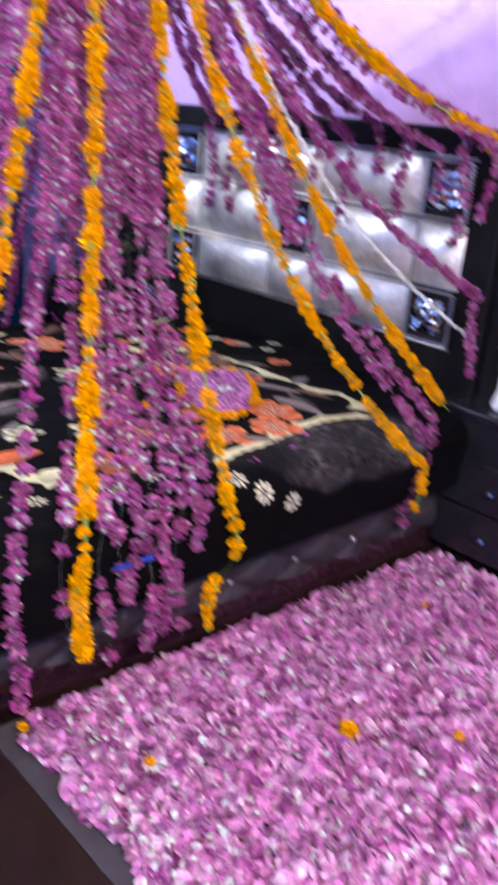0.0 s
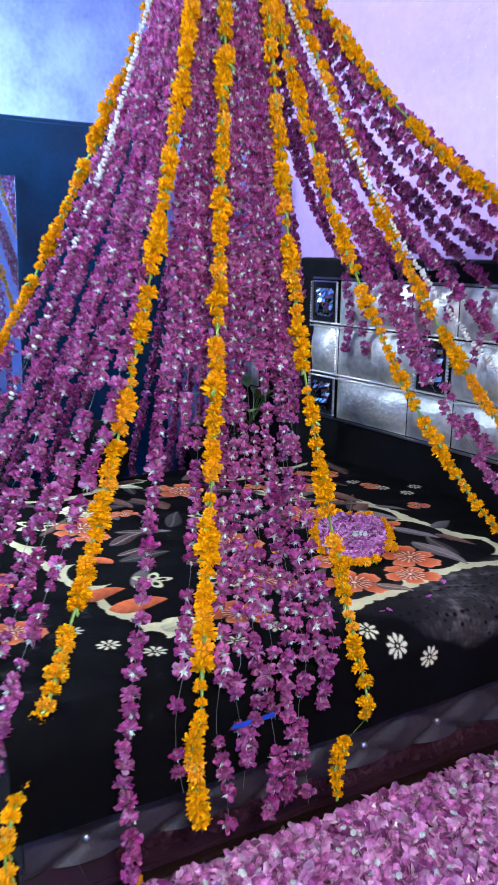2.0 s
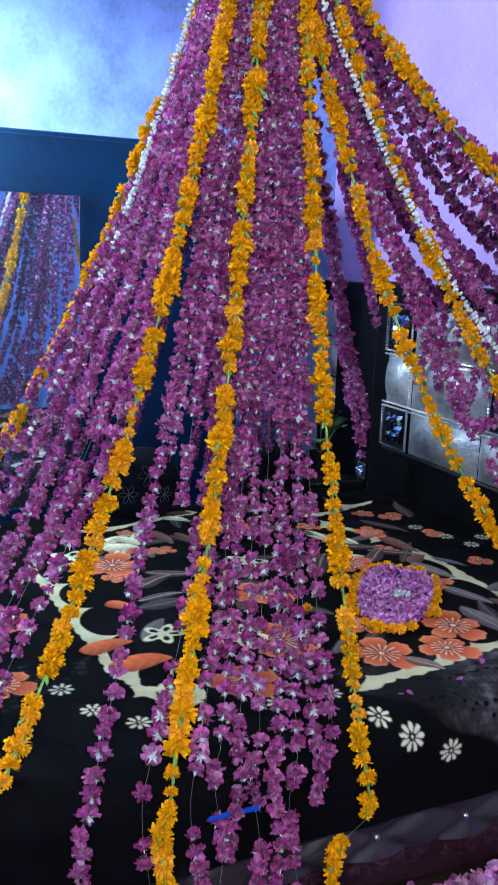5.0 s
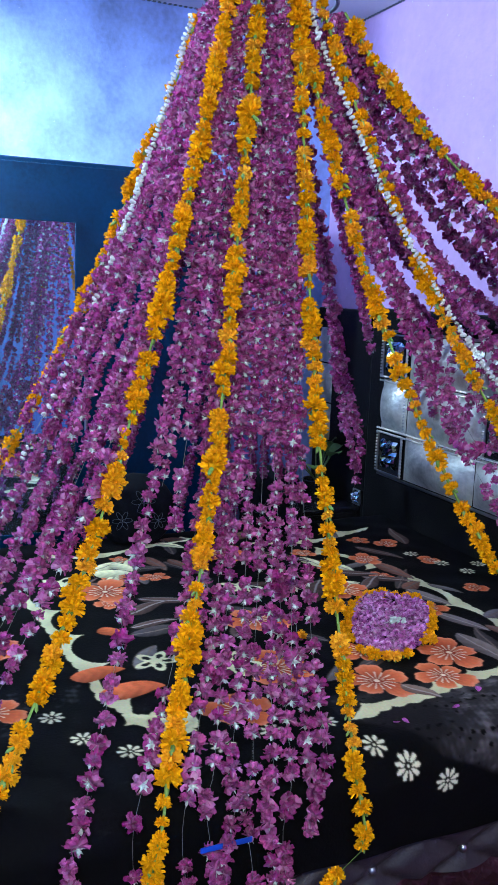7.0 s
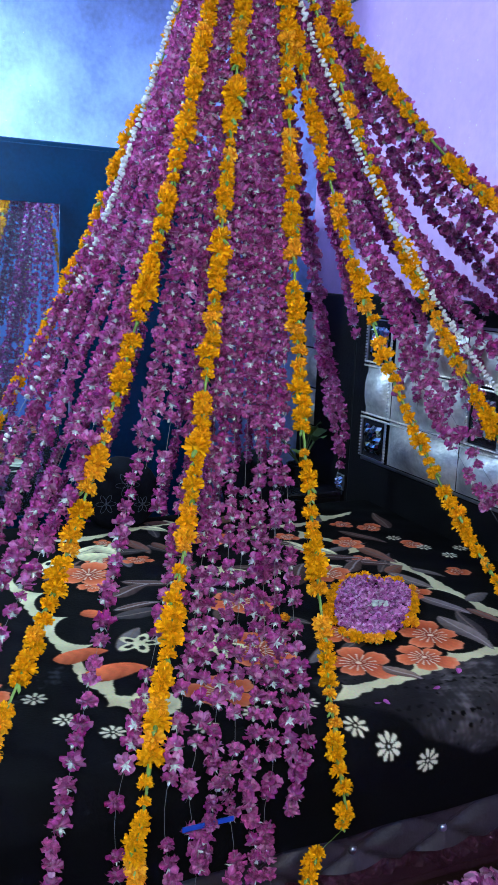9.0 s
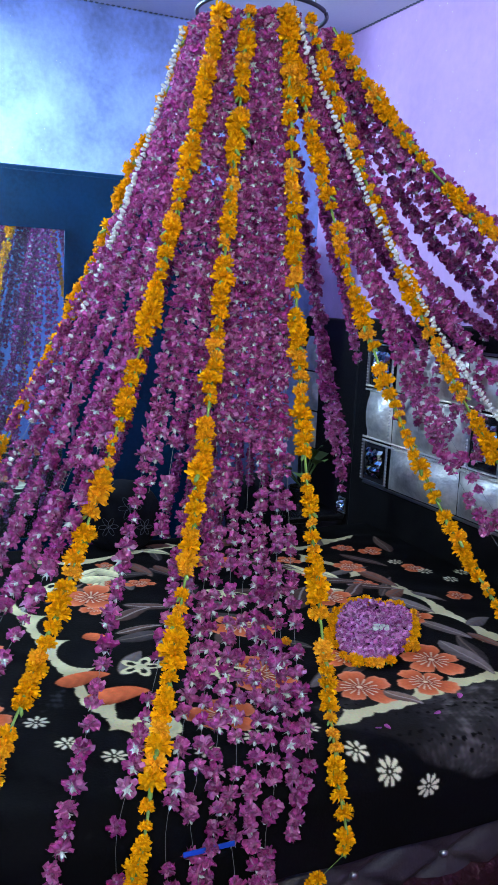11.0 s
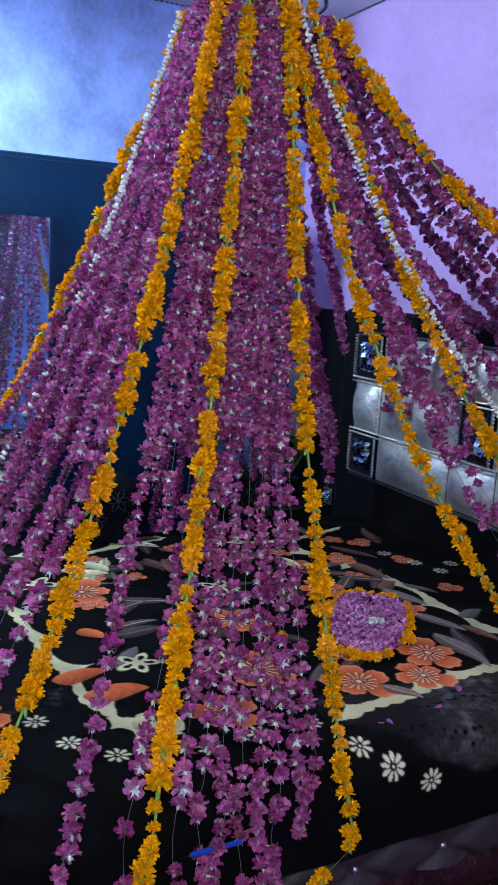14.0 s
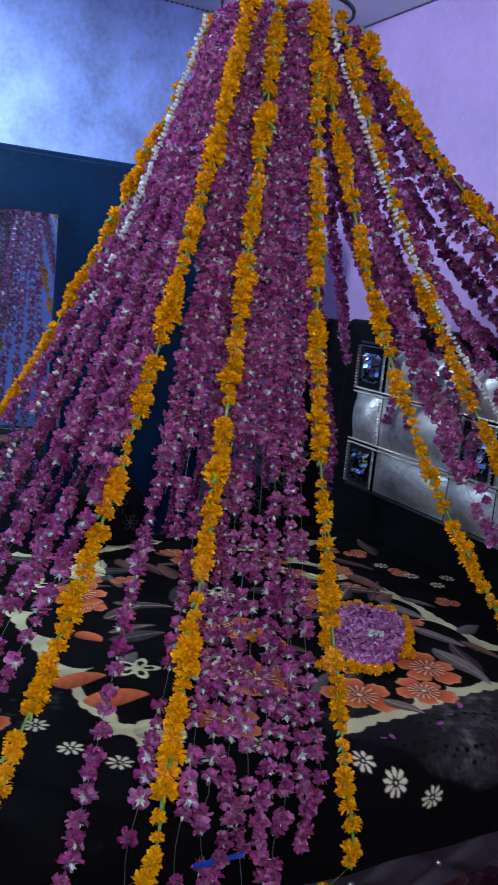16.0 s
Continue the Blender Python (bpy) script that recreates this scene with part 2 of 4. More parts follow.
def cushion(bm, x0, z0, x1, z1, y, puff):
    n = 8
    grid = []
    for i in range(n + 1):
        row = []
        for j in range(n + 1):
            u, v = i / n, j / n
            h = (1 - abs(2 * u - 1) ** 3.2) * (1 - abs(2 * v - 1) ** 2.4)
            row.append(bm.verts.new((x0 + u * (x1 - x0), y - puff * h, z0 + v * (z1 - z0))))
        grid.append(row)
    for i in range(n):
        for j in range(n):
            bm.faces.new((grid[i][j], grid[i + 1][j], grid[i + 1][j + 1], grid[i][j + 1]))
    return bm


def gem_tile(x0, z0, x1, z1, y, parent):
    """A framed square tile with a cut mirror pyramid in it."""
    tile = part("gem_tile", box(x0 + 0.006, y - 0.004, z0 + 0.006, x1 - 0.006, y + 0.006, z1 - 0.006), M["black"], parent)
    fr = bmesh.new()
    for a, b, c, d in ((x0, z0, x1, z0 + 0.007), (x0, z1 - 0.007, x1, z1), (x0, z0 + 0.007, x0 + 0.007, z1 - 0.007), (x1 - 0.007, z0 + 0.007, x1, z1 - 0.007)):
        box(a, y - 0.016, b, c, y - 0.005, d, 0.003, fr, 1)
    part("tile_frame", fr, M["chrome"], tile)
    g = bmesh.new()
    cx, cz, w, h = (x0 + x1) / 2, (z0 + z1) / 2, (x1 - x0) * 0.33, (z1 - z0) * 0.33
    rng = random.Random(int(x0 * 1000 + z0 * 77))
    n = 8
    pts = [[g.verts.new((cx + (2 * i / n - 1) * w, y - 0.004 - 0.022 * (1 - max(abs(2 * i / n - 1), abs(2 * j / n - 1)) ** 2) - rng.uniform(0, 0.020), cz + (2 * j / n - 1) * h)) for j in range(n + 1)] for i in range(n + 1)]
    for i in range(n):
        for j in range(n):
            g.faces.new((pts[i][j], pts[i + 1][j], pts[i + 1][j + 1], pts[i][j + 1]))
    part("gem", g, M["gem"], tile, "cut mirror gem")
    return tile


def beads(a, b, y, pitch=0.014, radius=0.0058):
    bm = bmesh.new()
    a, b = Vector((a[0], y, a[1])), Vector((b[0], y, b[1]))
    count = max(2, int((b - a).length / pitch))
    for i in range(count):
        p = a.lerp(b, (i + 0.5) / count)
        bmesh.ops.create_icosphere(bm, subdivisions=1, radius=radius, matrix=Matrix.Translation(p))
    return bm


def headboard():
    y = -0.075
    ob = thing("headboard", box(0.62, y, 0.0, 2.60, -0.002, 1.515, 0.015), M["leather"], "black headboard with silver cushions and mirror gems", "headboard")
    rows = [0.745, 0.953, 1.196, 1.41]
    xs = [0.752, 0.962, 1.466, 1.74, 2.26, 2.47]
    ys = [0.752, 0.962, 1.515, 1.715, 2.25, 2.47]
    for r in range(3):
        cols, gems = (ys, (2,)) if r == 1 else (xs, (0, 4))
        for c in range(5):
            if c in gems:
                gem_tile(cols[c] + 0.006, rows[r] + 0.006, cols[c + 1] - 0.006, rows[r + 1] - 0.006, y - 0.006, ob)
            else:
                part("cushion", cushion(bmesh.new(), cols[c] + 0.003, rows[r] + 0.004, cols[c + 1] - 0.003, rows[r + 1] - 0.004, y - 0.001, 0.05), M["silver"], ob, "padded silver damask cushion", True)
        for x in sorted({cols[c + e] for c in gems for e in (0, 1)} | {cols[1]}):
            part("stud_trim", beads((x, rows[r] + 0.008), (x, rows[r + 1] - 0.008), y - 0.02), M["chrome"], ob)
    for z in rows[1:3]:
        part("stud_trim", beads((xs[0], z + 0.009), (xs[-1], z + 0.009), y - 0.024), M["chrome"], ob)
        part("stud_trim", beads((xs[0], z - 0.009), (xs[-1], z - 0.009), y - 0.024), M["chrome"], ob)
    for z in (rows[0] - 0.006, rows[3] + 0.006):
        part("chrome_strip", box(xs[0], y - 0.012, z - 0.005, xs[-1], y + 0.002, z + 0.005, 0.002), M["chrome"], ob)
    return ob


headboard()


def wing(x0, x1, name_label, padded):
    """A tall side panel on the wall beside the headboard."""
    ob = thing("side_panel", box(x0, -0.062, 0.0, x1, -0.002, 1.50, 0.012), M["leather"], name_label, "wall panel", group="panels beside the headboard")
    if padded:
        for z0, z1 in ((0.80, 1.0), (1.0, 1.21), (1.21, 1.40)):
            for a, b in ((x0 + 0.05, x0 + 0.195),):
                part("cushion", cushion(bmesh.new(), a, z0 + 0.004, b, z1 - 0.004, -0.063, 0.04), M["silver"], ob, "padded silver damask cushion", True)
    g0 = x1 - 0.075 if padded else x0 + 0.005
    for z in (0.575, 1.45) if padded else (1.45,):
        gem_tile(g0, z - 0.04, g0 + 0.07, z + 0.04, -0.068, ob)
    return ob


wing(0.04, 0.612, "black side panel with silver cushions beside the headboard", True)
wing(2.608, 3.20, "plain black side panel with small mirror gems", False)


def bedside_table(x0, x1, y0, y1, height):
    """A two-drawer table that stands against the wall from y0 to y1."""
    ob = empty("bedside_table", "black lacquered bedside table with gem knobs", "bedside table", ((x0 + x1) / 2, y1, 0), "bedside tables")
    w, d = (x1 - x0) / 2, y0 - y1
    part("body", box(-w, d + 0.018, 0.05, w, 0, height - 0.03, 0.006), M["black"], ob)
    part("top", box(-w - 0.012, d - 0.004, height - 0.028, w + 0.012, 0.004, height, 0.008), M["black"], ob)
    part("plinth", box(-w + 0.03, d + 0.05, 0, w - 0.03, -0.02, 0.05), M["black"], ob)
    rise = 0.175
    for z in (0.06, 0.07 + rise):
        front = part("drawer", box(-w + 0.015, d + 0.002, z, w - 0.015, d + 0.016, z + rise, 0.005), M["black"], ob)
        g = bmesh.new()
        bmesh.ops.create_icosphere(g, subdivisions=1, radius=0.017, matrix=Matrix.Translation((0, d - 0.014, z + rise * 0.5)) @ Matrix.Diagonal((1.4, 1, 0.7, 1)))
        part("knob", g, M["gem"], front, "cut mirror knob")
    return ob


bedside_table(0.10, 0.58, -0.52, -0.07, 0.53)
bedside_table(2.60, 3.07, -0.222, -0.066, 0.60)


def petal_faces(bm, base, out, up, length, width, cup, curl=0.0):
    """A cupped petal of six faces from base along out."""
    side = out.cross(up).normalized()
    rows = []
    for u, w, h in ((0.0, 0.25, 0.0), (0.45, 0.95, 0.25), (0.8, 1.0, 0.55), (1.0, 0.45, 0.8 + curl)):
        p = base + out * length * u + up * (cup * h * length)
        rows.append([bm.verts.new(p - side * width * w * 0.5 + up * cup * 0.2 * length * w), bm.verts.new(p), bm.verts.new(p + side * width * w * 0.5 + up * cup * 0.2 * length * w)])
    for r, q in zip(rows, rows[1:]):
        bm.faces.new((r[0], r[1], q[1], q[0])), bm.faces.new((r[1], r[2], q[2], q[1]))


def flower_cup(x, y, z):
    ob = empty("flower_cup", "small white cup holding red flowers on the bedside table", "vase", (x, y, z))
    bm = bmesh.new()
    prof = [(0.030, 0.0), (0.040, 0.02), (0.026, 0.07), (0.024, 0.12), (0.034, 0.19), (0.045, 0.225), (0.041, 0.225), (0.028, 0.18)]
    rings = [[bm.verts.new((r * math.cos(k * math.tau / 14), r * math.sin(k * math.tau / 14), h)) for k in range(14)] for r, h in prof]
    for r, q in zip(rings, rings[1:]):
        for k in range(14):
            bm.faces.new((r[k], r[(k + 1) % 14], q[(k + 1) % 14], q[k]))
    bm.faces.new(rings[0][::-1]), bm.faces.new(rings[-1])
    part("cup", bm, M["cup"], ob, smooth=True)
    rng = random.Random(8)
    for i in range(4):
        fl = bmesh.new()
        base = Vector((rng.uniform(-0.02, 0.02), rng.uniform(-0.02, 0.02), 0.20))
        for k in range(6):
            a = k * math.tau / 6 + i
            petal_faces(fl, base + Vector((0, 0, 0.03)), Vector((math.cos(a), math.sin(a), 0.4)).normalized(), Vector((0, 0, 1)), 0.03, 0.024, 0.5)
        tube_along([base - Vector((0, 0, 0.03)), base + Vector((0, 0, 0.032))], 0.002, 4, fl)
        part("red_flower", fl, M["red"], ob, "small red flower", True)
    return ob


flower_cup(2.765, -0.135, 0.60)


def pot_plant():
    ob = empty("pot_plant", "small green leafy plant in a dark pot", "plant", (0.40, -0.22, 0.53))
    bm = bmesh.new()
    prof = [(0.0, 0.0), (0.05, 0.0), (0.07, 0.1), (0.075, 0.105), (0.07, 0.11), (0.06, 0.1)]
    rings = [[bm.verts.new((r * math.cos(k * math.tau / 12), r * math.sin(k * math.tau / 12), z)) for k in range(12)] for r, z in prof[1:]]
    for r, q in zip(rings, rings[1:]):
        for k in range(12):
            bm.faces.new((r[k], r[(k + 1) % 12], q[(k + 1) % 12], q[k]))
    bm.faces.new(rings[-1])
    part("pot", bm, M["black"], ob, smooth=True)
    rng = random.Random(5)
    for i in range(11):
        a, tilt, ln = i * 2.4, rng.uniform(0.3, 1.0), rng.uniform(0.14, 0.22)
        base = Vector((0, 0, 0.1))
        tip = Vector((math.cos(a) * math.sin(tilt), math.sin(a) * math.sin(tilt), math.cos(tilt)))
        side = tip.cross(Vector((0, 0, 1))).normalized()
        lf = bmesh.new()
        mid = base + tip * ln
        cols = []
        for j in range(6):
            u = j / 5
            w = 0.042 * math.sin(math.pi * min(1, 0.08 + u * 0.92)) ** 0.8
            p = mid + tip * u * 0.13 - Vector((0, 0, 0.07 * u * u))
            cols.append([lf.verts.new(p - side * w + Vector((0, 0, 0.008))), lf.verts.new(p), lf.verts.new(p + side * w + Vector((0, 0, 0.008)))])
        for c, d in zip(cols, cols[1:]):
            lf.faces.new((c[0], c[1], d[1], d[0])), lf.faces.new((c[1], c[2], d[2], d[1]))
        tube_along([base, mid], 0.003, 4, lf)
        part("leaf", lf, M["leaf"], ob, smooth=True)


pot_plant()


# ---- bedspread print ----
def bedspread_material():
    m = bpy.data.materials.new("printed_bedspread")
    m.use_nodes = True
    nt = m.node_tree
    n, l = nt.nodes, nt.links
    p = n["Principled BSDF"]
    a = n.new("ShaderNodeVertexColor")
    a.layer_name = "print"
    tc, nz, mix = n.new("ShaderNodeTexCoord"), n.new("ShaderNodeTexNoise"), n.new("ShaderNodeMix")
    nz.inputs["Scale"].default_value, nz.inputs["Detail"].default_value = 140, 3
    mix.data_type, mix.blend_type = "RGBA", "MULTIPLY"
    mix.inputs["Factor"].default_value = 0.35
    l.new(tc.outputs["Object"], nz.inputs["Vector"])
    l.new(a.outputs["Color"], mix.inputs["A"]), l.new(nz.outputs["Color"], mix.inputs["B"])
    l.new(mix.outputs["Result"], p.inputs["Base Color"])
    b = n.new("ShaderNodeBump")
    b.inputs["Strength"].default_value, b.inputs["Distance"].default_value = 0.25, 0.004
    l.new(nz.outputs["Fac"], b.inputs["Height"]), l.new(b.outputs[0], p.inputs["Normal"])
    p.inputs["Roughness"].default_value, p.inputs["Specular IOR Level"].default_value = 0.8, 0.05
    return m


SKEW = 0.03      # the bed's lower side is set back a little more towards the foot


def bed():
    ob = empty("bed", "large double bed with a black floral bedspread", "bed", (0, 0, 0))
    part("base", box(0.84, BY0 + 0.06, 0.06, 2.49, -0.08, 0.30, 0.01), M["black"], ob)
    for x in (0.95, 2.4):
        for y in (-2.05, -0.3):
            part("foot", box(x - 0.04, y - 0.04, 0, x + 0.04, y + 0.04, 0.06), M["black"], ob)
    part("mattress", box(BX0 + 0.02, BY0 + 0.03, 0.305, BX1 - 0.03, BY1 + 0.03, BZ - 0.02, 0.05, segments=4), M["skirt"], ob, smooth=True)
    # glossy side rail, and a quilted strip with buttons above it
    rail = box(2.558, BY0 + 0.04, 0.01, 2.585, BY1, 0.118, 0.004)
    for v in rail.verts:
        v.co.x += SKEW * (v.co.y + 0.7)
    part("side_rail", rail, M["rail"], ob, "dark maroon polished side rail")
    bm = bmesh.new()
    rows, cols = 12, 220
    zs = [0.12 + (0.26 - 0.12) * r / rows for r in range(rows + 1)]
    grid = []
    for c in range(cols + 1):
        y = BY0 + 0.04 + (BY1 - BY0 - 0.04) * c / cols
        col = []
        for r, z in enumerate(zs):
            a, b = ((y + 0.92) / 0.272 + (z - 0.17) * 7.0) % 1.0, ((y + 0.92) / 0.272 - (z - 0.17) * 7.0) % 1.0
            crease = min(abs(a - round(a)), abs(b - round(b)))
            col.append(bm.verts.new((2.585 + SKEW * (y + 0.7) + 0.028 * min(1, crease * 4) ** 0.6, y, z)))
        grid.append(col)
    for c, d in zip(grid, grid[1:]):
        for r in range(rows):
            bm.faces.new((c[r], d[r], d[r + 1], c[r + 1]))
    quilt = part("quilted_strip", bm, M["quilt"], ob, "grey quilted leatherette strip", True)
    for i in range(8):
        y = -0.92 + 0.272 * (i - 4)
        if BY0 + 0.05 < y < BY1 - 0.03:
            g = bmesh.new()
            bmesh.ops.create_uvsphere(g, u_segments=8, v_segments=5, radius=0.013, matrix=Matrix.Translation((2.592 + SKEW * (y + 0.7), y, 0.17)))
            part("button", g, M["chrome"], quilt, "small crystal button", True)
    return ob


bed_ob = bed()


def bedspread():
    step = 0.0030
    # profile across the bed: from the far side over the top and down the near side
    prof = []
    s = 0.0
    r = 0.085
    xa = BX0 + r
    for k in range(int(0.22 / step)):
        prof.append((BX0 - 0.004, BZ - r - 0.22 + k * step))
    for k in range(44):
        a = math.pi / 2 * k / 44
        prof.append((xa - r * math.cos(a), BZ - r + r * math.sin(a)))
    for k in range(int((BX1 - r - xa) / step)):
        prof.append((xa + k * step, BZ))
    for k in range(44):
        a = math.pi / 2 * k / 44
        prof.append((BX1 - r + r * math.sin(a), BZ - r + r * math.cos(a)))
    for k in range(int(0.165 / step)):
        prof.append((BX1 - 0.004 * k / 40, BZ - r - k * step))
    P = np.array(prof)
    arc = np.concatenate([[0], np.cumsum(np.hypot(*np.diff(P, axis=0).T))])
    top0 = int(0.22 / step) + 44
    S = arc - arc[top0] + xa                      # unrolled coordinate: equals x on the flat top
    Y = np.arange(BY0 - 0.02, BY1 + 0.001, step)
    SX, YY = np.meshgrid(S, Y, indexing="ij")
    rng = np.random.default_rng(3)

    def wob(x, y, f, seed):
        g = np.random.default_rng(seed)
        out = np.zeros_like(x)
        for i in range(7):
            a, b, c = g.uniform(-f, f), g.uniform(-f, f), g.uniform(0, 6.28)
            out += np.sin(x * a + y * b + c)
        return out / 3.5

    C = np.zeros((*SX.shape, 3))
    C[:] = (0.0025, 0.0025, 0.003)
    # smoky grey ground outside the scalloped panel
    swirl = 0.04 * wob(SX, YY, 34, 11)
    marble = wob(SX + swirl, YY - swirl, 70, 1) + 0.9 * wob(SX - swirl, YY + swirl, 130, 12) + 0.8 * wob(SX, YY, 240, 14) + 0.6 * wob(SX + swirl, YY, 400, 15)
    ridge = np.clip(0.30 + 0.42 * marble, 0, 1.3) ** 1.6
    cloud = np.clip(wob(SX, YY, 16, 2) * 0.5 + 0.55, 0, 1)
    lower = np.interp(YY, [-1.26, -1.14, -1.09, -1.0, -0.94, -0.8, -0.6, -0.4], [2.545, 2.64, 2.70, 2.75, 2.775, 2.772, 2.79, 2.76]) + 0.006 * np.sin(YY * 33)
    outer = np.clip((SX - 2.40) / 0.03, 0, 1) * np.clip((YY + 1.27) / 0.05, 0, 1) * np.clip((lower - SX) / 0.03, 0, 1) * np.clip((-0.42 - YY) / 0.06, 0, 1)
    C += (outer * (0.10 + 0.25 * cloud + 1.1 * ridge * cloud) * (wob(SX, YY, 240, 13) < 0.85))[..., None] * np.array([0.105, 0.092, 0.094])
    C += ((1 - outer) * np.clip(ridge * cloud - 0.5, 0, 1) * (SX > 2.1) * (YY < -1.7))[..., None] * np.array([0.03, 0.03, 0.035])

    def put(mask, col):
        C[mask] = col if np.ndim(col) == 1 else col[mask]

    def band(pts, thin, lobe, pitch, side, seed):
        """A cream band along a line: one edge cut by round lobes that leave pointed cusps, the other finely waved."""
        d = np.full(SX.shape, 9.0)
        u, sg = np.zeros(SX.shape), np.zeros(SX.shape)
        total = 0.0
        for (ax, ay), (bx, by) in zip(pts, pts[1:]):
            vx, vy = bx - ax, by - ay
            ln = math.hypot(vx, vy)
            t = np.clip(((SX - ax) * vx + (YY - ay) * vy) / ln ** 2, 0, 1)
            dd = np.hypot(SX - ax - t * vx, YY - ay - t * vy)
            near = dd < d
            sg = np.where(near, np.sign((SX - ax) * vy - (YY - ay) * vx), sg)
            d, u = np.where(near, dd, d), np.where(near, total + t * ln, u)
            total += ln
        cusp = thin * 0.5 + lobe * (1 - np.sqrt(np.clip(1 - (2 * ((u / pitch + seed * 0.37) % 1.0) - 1) ** 2, 0, 1)))
        wave = thin * (0.65 + 0.35 * np.abs(np.sin(u * 60 + seed)))
        w = np.where(sg * side > 0, cusp, wave) * np.clip(np.minimum(u, total - u) / 0.04, 0, 1)
        tone = (0.88 + 0.12 * wob(SX, YY, 60, seed))[..., None] * np.array(CREAM)
        put(d < w, tone)

    def leaf(x, y, ln, wd, ang, col, vein=None):
        c, s_ = math.cos(ang), math.sin(ang)
        a, b = (SX - x) * c + (YY - y) * s_, -(SX - x) * s_ + (YY - y) * c
        q = a / ln
        b = b - 0.25 * wd * np.sin(q * 2.2)
        w = wd * np.clip(1 - q * q, 0, 1) ** 0.75 * (1 - 0.4 * q)
        inside = (np.abs(q) < 1) & (np.abs(b) < w)
        tone = np.clip(1 + 0.45 * b / (wd + 1e-6) + 0.09 * np.sin(q * 16 + np.abs(b) / wd * 5), 0.3, 2)[..., None] * np.array(col)
        put(inside, tone)
        if vein is not None:
            put((np.abs(q) < 0.92) & (np.abs(b) < 0.0032), np.array(vein))
            put(inside & (b > w - 0.004), np.array(vein) * 0.5)

    def flower(x, y, R, petals, turn, col, dark, light):
        dx, dy = SX - x, YY - y
        rr, th = np.hypot(dx, dy), (np.arctan2(dy, dx) + turn) % (2 * np.pi)
        cell = th * petals / (2 * np.pi)
        i = np.floor(cell)
        a = 2 * (cell - i) - 1
        reach = R * (0.92 + 0.13 * np.sin(i * 2.6 + turn * 5))
        edge = reach * (0.42 + 0.58 * np.clip(1 - np.abs(a) ** 2.4, 0, 1) ** 0.5) * (1 + 0.03 * np.sin(a * 11 + turn))
        inside = rr < edge
        k = np.clip(rr / edge, 0, 1)
        mix = np.clip((k - 0.15) / 0.6, 0, 1)[..., None]
        streak = (1 + 0.14 * np.sin(a * 17 + i) * (1 - k))[..., None]
        put(inside, (np.array(dark) * (1 - mix) + np.array(col) * mix) * streak * (1.1 - 0.35 * np.abs(a) ** 3)[..., None] + np.clip(k - 0.82, 0, 1)[..., None] * np.array(light))
        put(inside & (np.abs(a) > 0.93) & (rr > 0.2 * R), np.array(dark) * 0.3)
        put(inside & (rr < 0.5 * R) & (rr > 0.13 * R) & (np.abs(np.cos(th * petals * 1.5)) > 0.93), np.array(light))
        put(rr < 0.08 * R, np.array(light))

    def daisy(x, y, R, turn=0.0, n=8):
        for i in range(n):
            t = turn + i * math.tau / n
            a, b = (SX - x) * math.cos(t) + (YY - y) * math.sin(t), -(SX - x) * math.sin(t) + (YY - y) * math.cos(t)
            q = (a - 0.70 * R) / (0.40 * R)
            put((np.abs(q) < 1) & (np.abs(b) < 0.165 * R * np.sqrt(np.clip(1 - q * q, 0, 1)) * (1 + 0.4 * q)), np.array([0.84, 0.79, 0.55]))
        put(np.hypot(SX - x, YY - y) < 0.13 * R, np.array([0.84, 0.79, 0.55]))

    CREAM, ORANGE, RUST, PALE, GREY, BROWN = (0.80, 0.75, 0.43), (0.66, 0.15, 0.055), (0.26, 0.022, 0.008), (0.88, 0.68, 0.48), (0.16, 0.14, 0.14), (0.10, 0.06, 0.05)
    band([(2.53, -1.25), (2.485, -1.12), (2.478, -1.01), (2.45, -0.91), (2.432, -0.82), (2.42, -0.69), (2.44, -0.60), (2.50, -0.50)], 0.026, 0.034, 0.13, -1, 1)
    band([(1.22, -0.66), (1.41, -0.58), (1.51, -0.52), (1.66, -0.49), (1.83, -0.478), (2.02, -0.474), (2.155, -0.47), (2.26, -0.42), (2.48, -0.46)], 0.018, 0.078, 0.235, 1, 2)
    band([(1.40, -1.86), (1.62, -1.83), (1.90, -1.81), (2.10, -1.785), (2.22, -1.785), (2.34, -1.74)], 0.020, 0.075, 0.22, -1, 3)
    band([(2.32, -1.77), (2.40, -1.70), (2.45, -1.62)], 0.032, 0.03, 0.07, 1, 4)
    band([(0.98, -1.10), (1.02, -1.30), (1.10, -1.55), (1.04, -1.75)], 0.02, 0.05, 0.2, 1, 5)
    band([(1.05, -0.30), (1.15, -0.62), (1.10, -0.9)], 0.02, 0.05, 0.2, 1, 6)
    g = random.Random(17)
    for i in range(46):
        x, y = g.uniform(0.95, 2.32), g.uniform(-1.74, -0.24)
        leaf(x, y, g.uniform(0.05, 0.12), g.uniform(0.015, 0.035), g.uniform(0, 3.1), g.choice((BROWN, GREY, (0.06, 0.05, 0.05), (0.22, 0.10, 0.07))), (0.17, 0.13, 0.11))
    for i in range(9):
        flower(g.uniform(1.0, 1.7), g.uniform(-1.7, -0.3), g.uniform(0.04, 0.075), 5, g.uniform(0, 3), ORANGE, RUST, PALE)
    for i in range(7):
        x, y = g.uniform(1.0, 1.75), g.uniform(-1.6, -0.3)
        leaf(x, y, g.uniform(0.05, 0.10), g.uniform(0.02, 0.035), g.uniform(0, 3.1), CREAM, (0.3, 0.28, 0.2))
